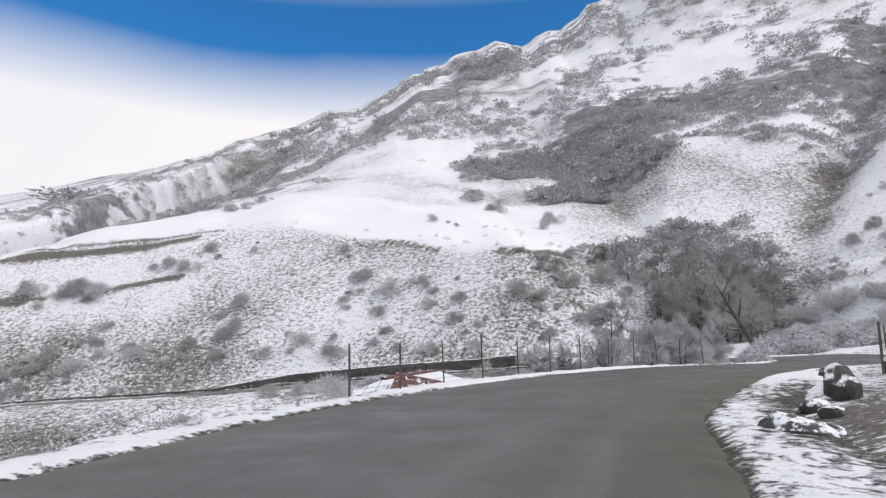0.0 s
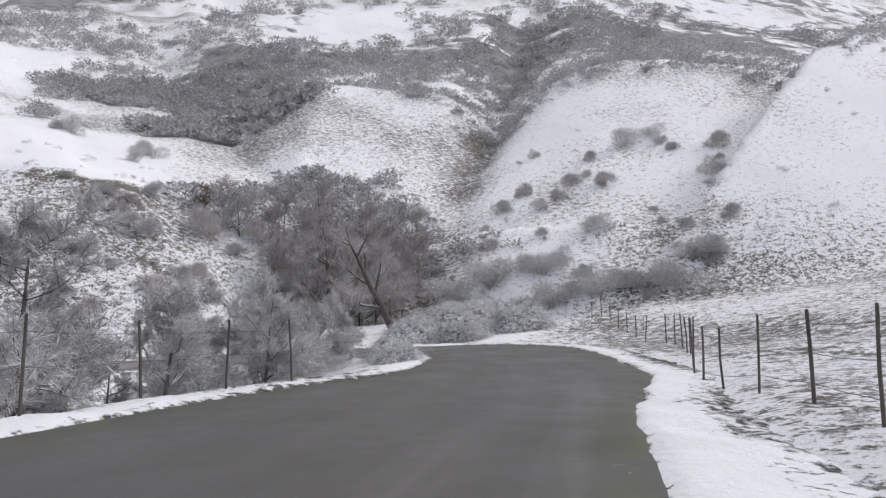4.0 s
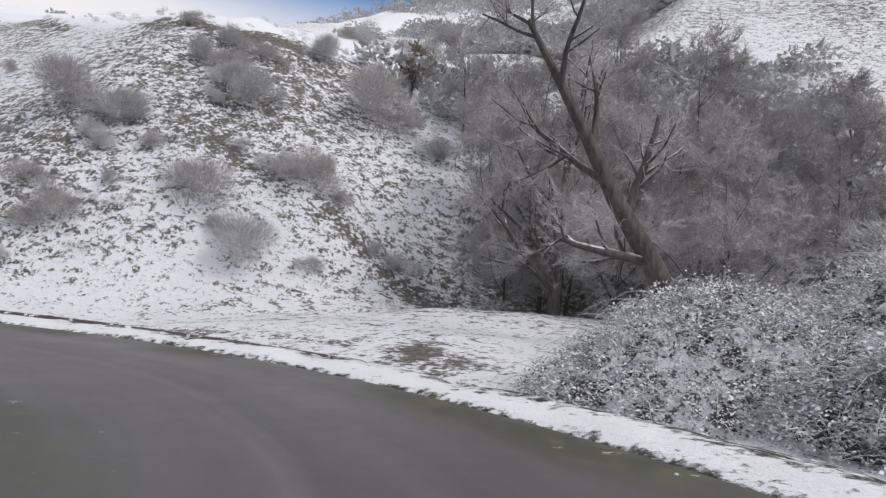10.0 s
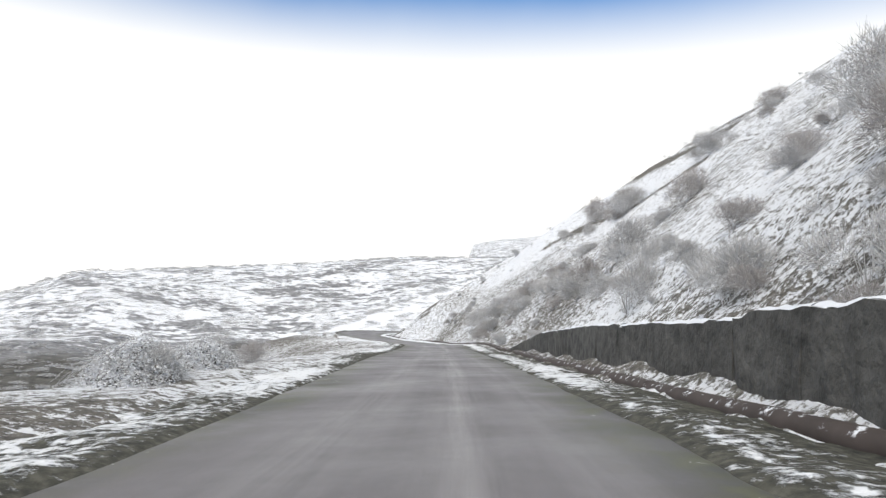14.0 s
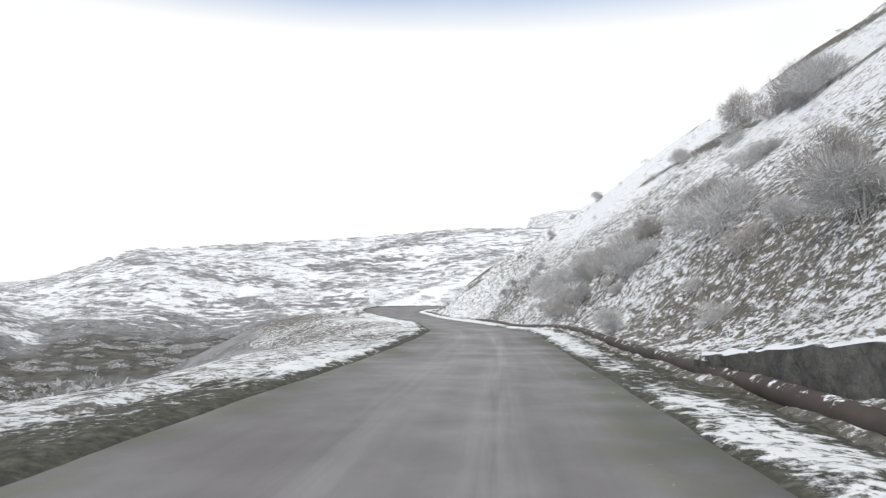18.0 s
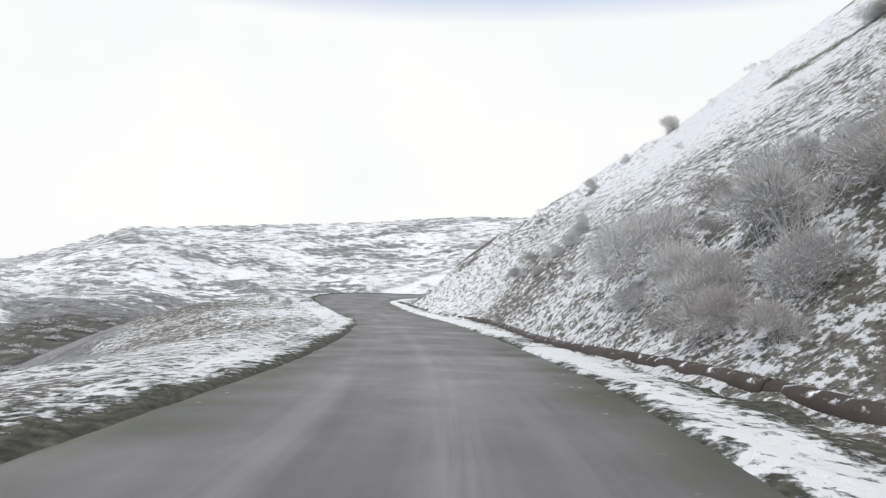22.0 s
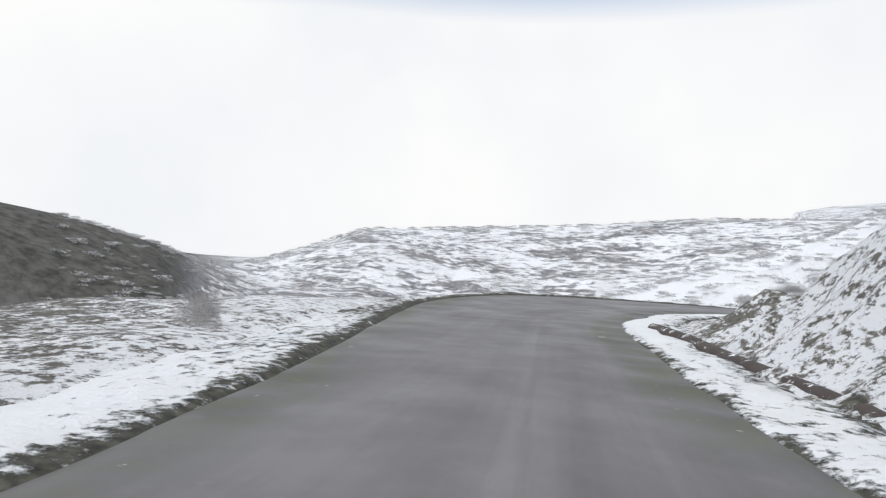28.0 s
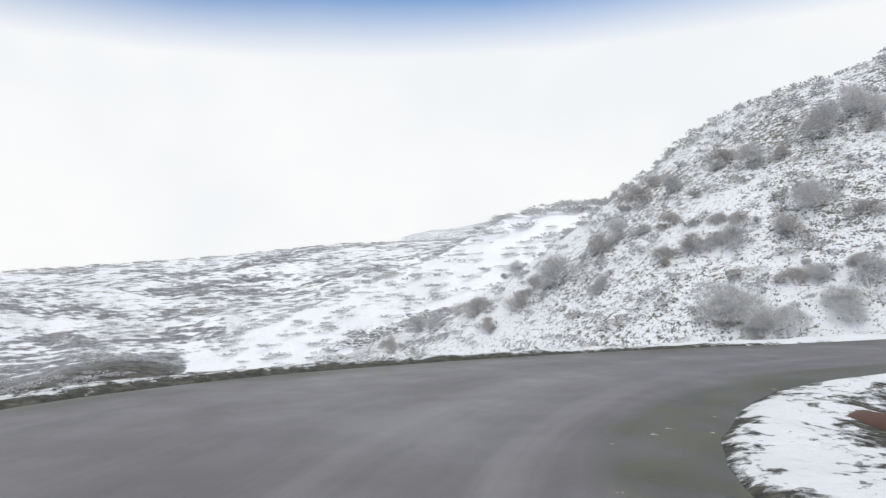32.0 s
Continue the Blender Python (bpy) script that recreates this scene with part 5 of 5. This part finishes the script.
def rock(x, y, size, seed, flat=0.7, sink=0.3, label="dark angular boulder with snow in its hollows"):
    rng = np.random.default_rng(seed)
    bm = bmesh.new()
    bmesh.ops.create_icosphere(bm, subdivisions=3, radius=1)
    cuts = rng.normal(0, 1, (9, 3))
    cuts /= np.linalg.norm(cuts, axis=1)[:, None]
    lim = rng.uniform(0.55, 0.9, 9)
    for v in bm.verts:
        p = np.array(v.co)
        for c, l in zip(cuts, lim):
            over = p @ c - l
            if over > 0:
                p = p - c * over * 0.9
        p = p * (1 + 0.06 * noise.noise(Vector(p * 3 + seed)))
        v.co = Vector(p) * size
        v.co.z *= flat
    me = bpy.data.meshes.new("boulder")
    bm.to_mesh(me)
    bm.free()
    me.materials.append(ROCK)
    ob = new("boulder", me)
    ob.matrix_basis = pose(x, y, float(height_at(x, y)[0]) + size * flat * sink, 0, 0, rng.uniform(0, 360))
    return tagged(ob, label, "boulder")


def loose_pipe():
    """A rusty length of pipe left in the ditch of the last bend."""
    pts, _ = spline(np.array([(-114.4, 80.9), (-115.6, 81.05), (-117, 81.3), (-118.2, 81.5)], float), 0.5)
    z = height_at(pts[:, 0], pts[:, 1]) - 0.02
    z = np.convolve(np.pad(z, 3, mode="edge"), np.ones(7) / 7, "valid")
    # both ends go down into the rubble
    z = z - 0.45 * smoothstep(1.0, 0.0, np.minimum(np.arange(len(z)), np.arange(len(z))[::-1]) * 0.5)
    base = np.array([pts[0, 0], pts[0, 1], z[0]])
    root = new("pipeline")
    root.matrix_basis = pose(*base)
    p3 = np.c_[pts, z] - base
    for name, r, a, b, mat in (("length", 0.18, 0, len(p3) - 4, PIPE), ("end_length", 0.185, len(p3) - 5, len(p3), RUST)):
        v, t = tubes([(p3[a:b], np.full(b - a, r))], 14)
        me = soup(name, v, t, mat)
        me.polygons.foreach_set("use_smooth", np.full(len(me.polygons), True))
        tube = part_me(name, me, root)
        v, t = tubes([(p3[b - 2:b], np.full(2, r - 0.02))], 14)
        part_me("bore", soup("bore", v, t, PIPE), tube)
    tagged(root, "rusty red-brown steel pipe ending in a ditch with snow", "pipe")


RUST = mat_plain("red_rust", (0.09, 0.05, 0.04), (0.18, 0.10, 0.08), 0.8, 0.0, 2.0, 0.0, 0.006)
retaining_wall()
pipeline()
loose_pipe()
marker_stone(15.3, 71.2, 0.45, 10)
marker_stone(12.4, 71.6, 0.5, 12)
rock(13.8, 20.1, 0.5, 3, 0.95)
rock(13.5, 23.5, 0.33, 1, 0.8)
rock(14.0, 24.2, 0.22, 2, 0.7)
rock(14.9, 26.4, 0.26, 5, 0.7)
rock(10.2, 17.4, 0.2, 8, 0.6)
rock(5.35, 10.1, 0.62, 14, 0.6, 0.25, "large dark boulder with a patch of snow beside the asphalt")
rock(8.2, 13.7, 0.5, 15, 1.0, 0.55, "dark upright boulder by the fence posts")
rock(7.0, 12.6, 0.3, 16, 0.6)
rock(6.6, 11.4, 0.24, 17, 0.6)
rock(-116.9, 82.6, 0.55, 9, 0.45, 0.2, "flat grey slab of rock with snow above the ditch")
rock(-114.2, 82.2, 0.35, 11, 0.6)

# ---- the house below the road ----


def house():
    root = new("house")
    root.matrix_basis = pose(-1.2, 36.3, -4.3, 0, 0, -15.7)
    L, W, eave, ridge = 8.2, 3.6, 2.6, 4.3

    def box(bm, x0, x1, y0, y1, z0, z1):
        vs = [bm.verts.new((x, y, z)) for z in (z0, z1) for x, y in ((x0, y0), (x1, y0), (x1, y1), (x0, y1))]
        for f in ((0, 3, 2, 1), (4, 5, 6, 7), (0, 1, 5, 4), (1, 2, 6, 5), (2, 3, 7, 6), (3, 0, 4, 7)):
            bm.faces.new([vs[i] for i in f])

    for x0, x1, y0, y1 in ((-W, W, -L, -L + 0.3), (-W, W, L - 0.3, L), (-W, -W + 0.3, -L + 0.3, L - 0.3), (W - 0.3, W, -L + 0.3, L - 0.3)):
        bm = bmesh.new()
        box(bm, x0, x1, y0, y1, -0.3, eave)
        part("wall", bm, HOUSE_WALL, root)
    # a hipped roof: four slopes with thickness, under snow
    o, hip = 0.5, 3.4
    e = [(-W - o, -L - o), (W + o, -L - o), (W + o, L + o), (-W - o, L + o)]
    r0, r1 = (0, -L + hip, ridge), (0, L - hip, ridge)
    low = eave - 0.1
    faces = {"front": ((*e[1], low), (*e[2], low), r1, r0), "back": ((*e[3], low), (*e[0], low), r0, r1), "near": ((*e[0], low), (*e[1], low), r0), "far": ((*e[2], low), (*e[3], low), r1)}
    for nm, f in faces.items():
        bm = bmesh.new()
        lo, hi = [bm.verts.new((x, y, z - 0.12)) for x, y, z in f], [bm.verts.new(c) for c in f]
        bm.faces.new(hi)
        bm.faces.new(lo[::-1])
        for i in range(len(f)):
            j = (i + 1) % len(f)
            bm.faces.new((lo[i], lo[j], hi[j], hi[i]))
        bmesh.ops.recalc_face_normals(bm, faces=bm.faces)
        slope = part("roof_slope", bm, SNOW_CAP, root, "roof slope under smooth snow")
        if nm == "near":  # ribs show through the thin snow of the hip
            a, b, c = (np.array(p) for p in f)
            for i in range(1, 16):
                t = i / 16
                foot = a + (b - a) * t
                peak_f = 1 - abs(2 * t - 1)
                top = foot + (c - (a + b) / 2) * peak_f * 0.98
                v, tr = tubes([(np.array([foot + (0, 0, 0.005), top + (0, 0, 0.005)]), np.array([0.014, 0.014]))], 5)
                part_me("rib", soup("rib", v, tr, ROOF), slope)
    v, t = tubes([(np.array([r0, r1]) + (0, 0, 0.03), np.array([0.09, 0.09]))], 8)
    part_me("ridge_cap", soup("ridge_cap", v, t, ROOF), root)
    bm = bmesh.new()
    vs = [bm.verts.new((W + x, -5.6 + y, z)) for x in (0.1, 0.2) for y, z in ((-1.6, 2.6), (1.6, 2.6), (0, 3.9))]
    for f in ((0, 1, 2), (5, 4, 3), (0, 3, 4, 1), (1, 4, 5, 2), (2, 5, 3, 0)):
        bm.faces.new([vs[i] for i in f])
    bmesh.ops.recalc_face_normals(bm, faces=bm.faces)
    gable = part("gable_wall", bm, HOUSE_WALL, root)
    for i in range(-3, 4):
        v, t = tubes([(np.array([(W + 0.24, -5.6 + i * 0.4, 2.6), (W + 0.24, -5.6 + i * 0.4, 3.85 - abs(i) * 0.32)]), np.array([0.05, 0.05]))], 4)
        part_me("batten", soup("batten", v, t, ROOF), gable, "red wooden batten")
    # a small gable porch whose red sheet roof faces the road
    for s in (-1, 1):
        bm = bmesh.new()
        pts = [(W + 0.4, -5.6, 3.9), (W - 2.6, -5.6, 4.5), (W - 2.6, -5.6 + s * 1.7, 3.3), (W + 0.4, -5.6 + s * 1.7, 2.6)]
        lo, hi = [bm.verts.new((x, y, z + 0.05)) for x, y, z in pts], [bm.verts.new((x, y, z + 0.14)) for x, y, z in pts]
        bm.faces.new(hi)
        bm.faces.new(lo[::-1])
        for i in range(4):
            j = (i + 1) % 4
            bm.faces.new((lo[i], lo[j], hi[j], hi[i]))
        bmesh.ops.recalc_face_normals(bm, faces=bm.faces)
        part("gable_slope", bm, ROOF, root, "dark red sheet roof with streaks of snow")
    tagged(root, "low house with a hipped roof under snow below the road", "house")


house()


# ---- the paved way in beside the markers ----


def side_way():
    a, b = np.array((15.0, 69.3)), np.array((12.2, 72.2))
    d = (b - a) / np.linalg.norm(b - a)
    nrm = np.array([-d[1], d[0]])
    p = np.zeros((12, 7, 3))
    for i in range(12):
        for j in range(7):
            f, o = i / 11, (j / 6 - 0.5) * (2.6 - 1.2 * i / 11)
            q = a + (b - a) * f + nrm * o
            ragged = 0.12 * hash_noise(np.array(i * 0.7), np.array(j * 1.3), 3) if j in (0, 6) else 0
            p[i, j] = (q[0] + nrm[0] * ragged, q[1] + nrm[1] * ragged, -0.94 - 0.06 * f - (0.3 if j in (0, 6) else 0) - 0.3 * max(0, 1 - i / 3))
    me = grid_mesh("side_way", p, ASPHALT)
    tagged(new("side_way", me), "short paved way in leaving the road through snow", "road", kind="structure")


side_way()
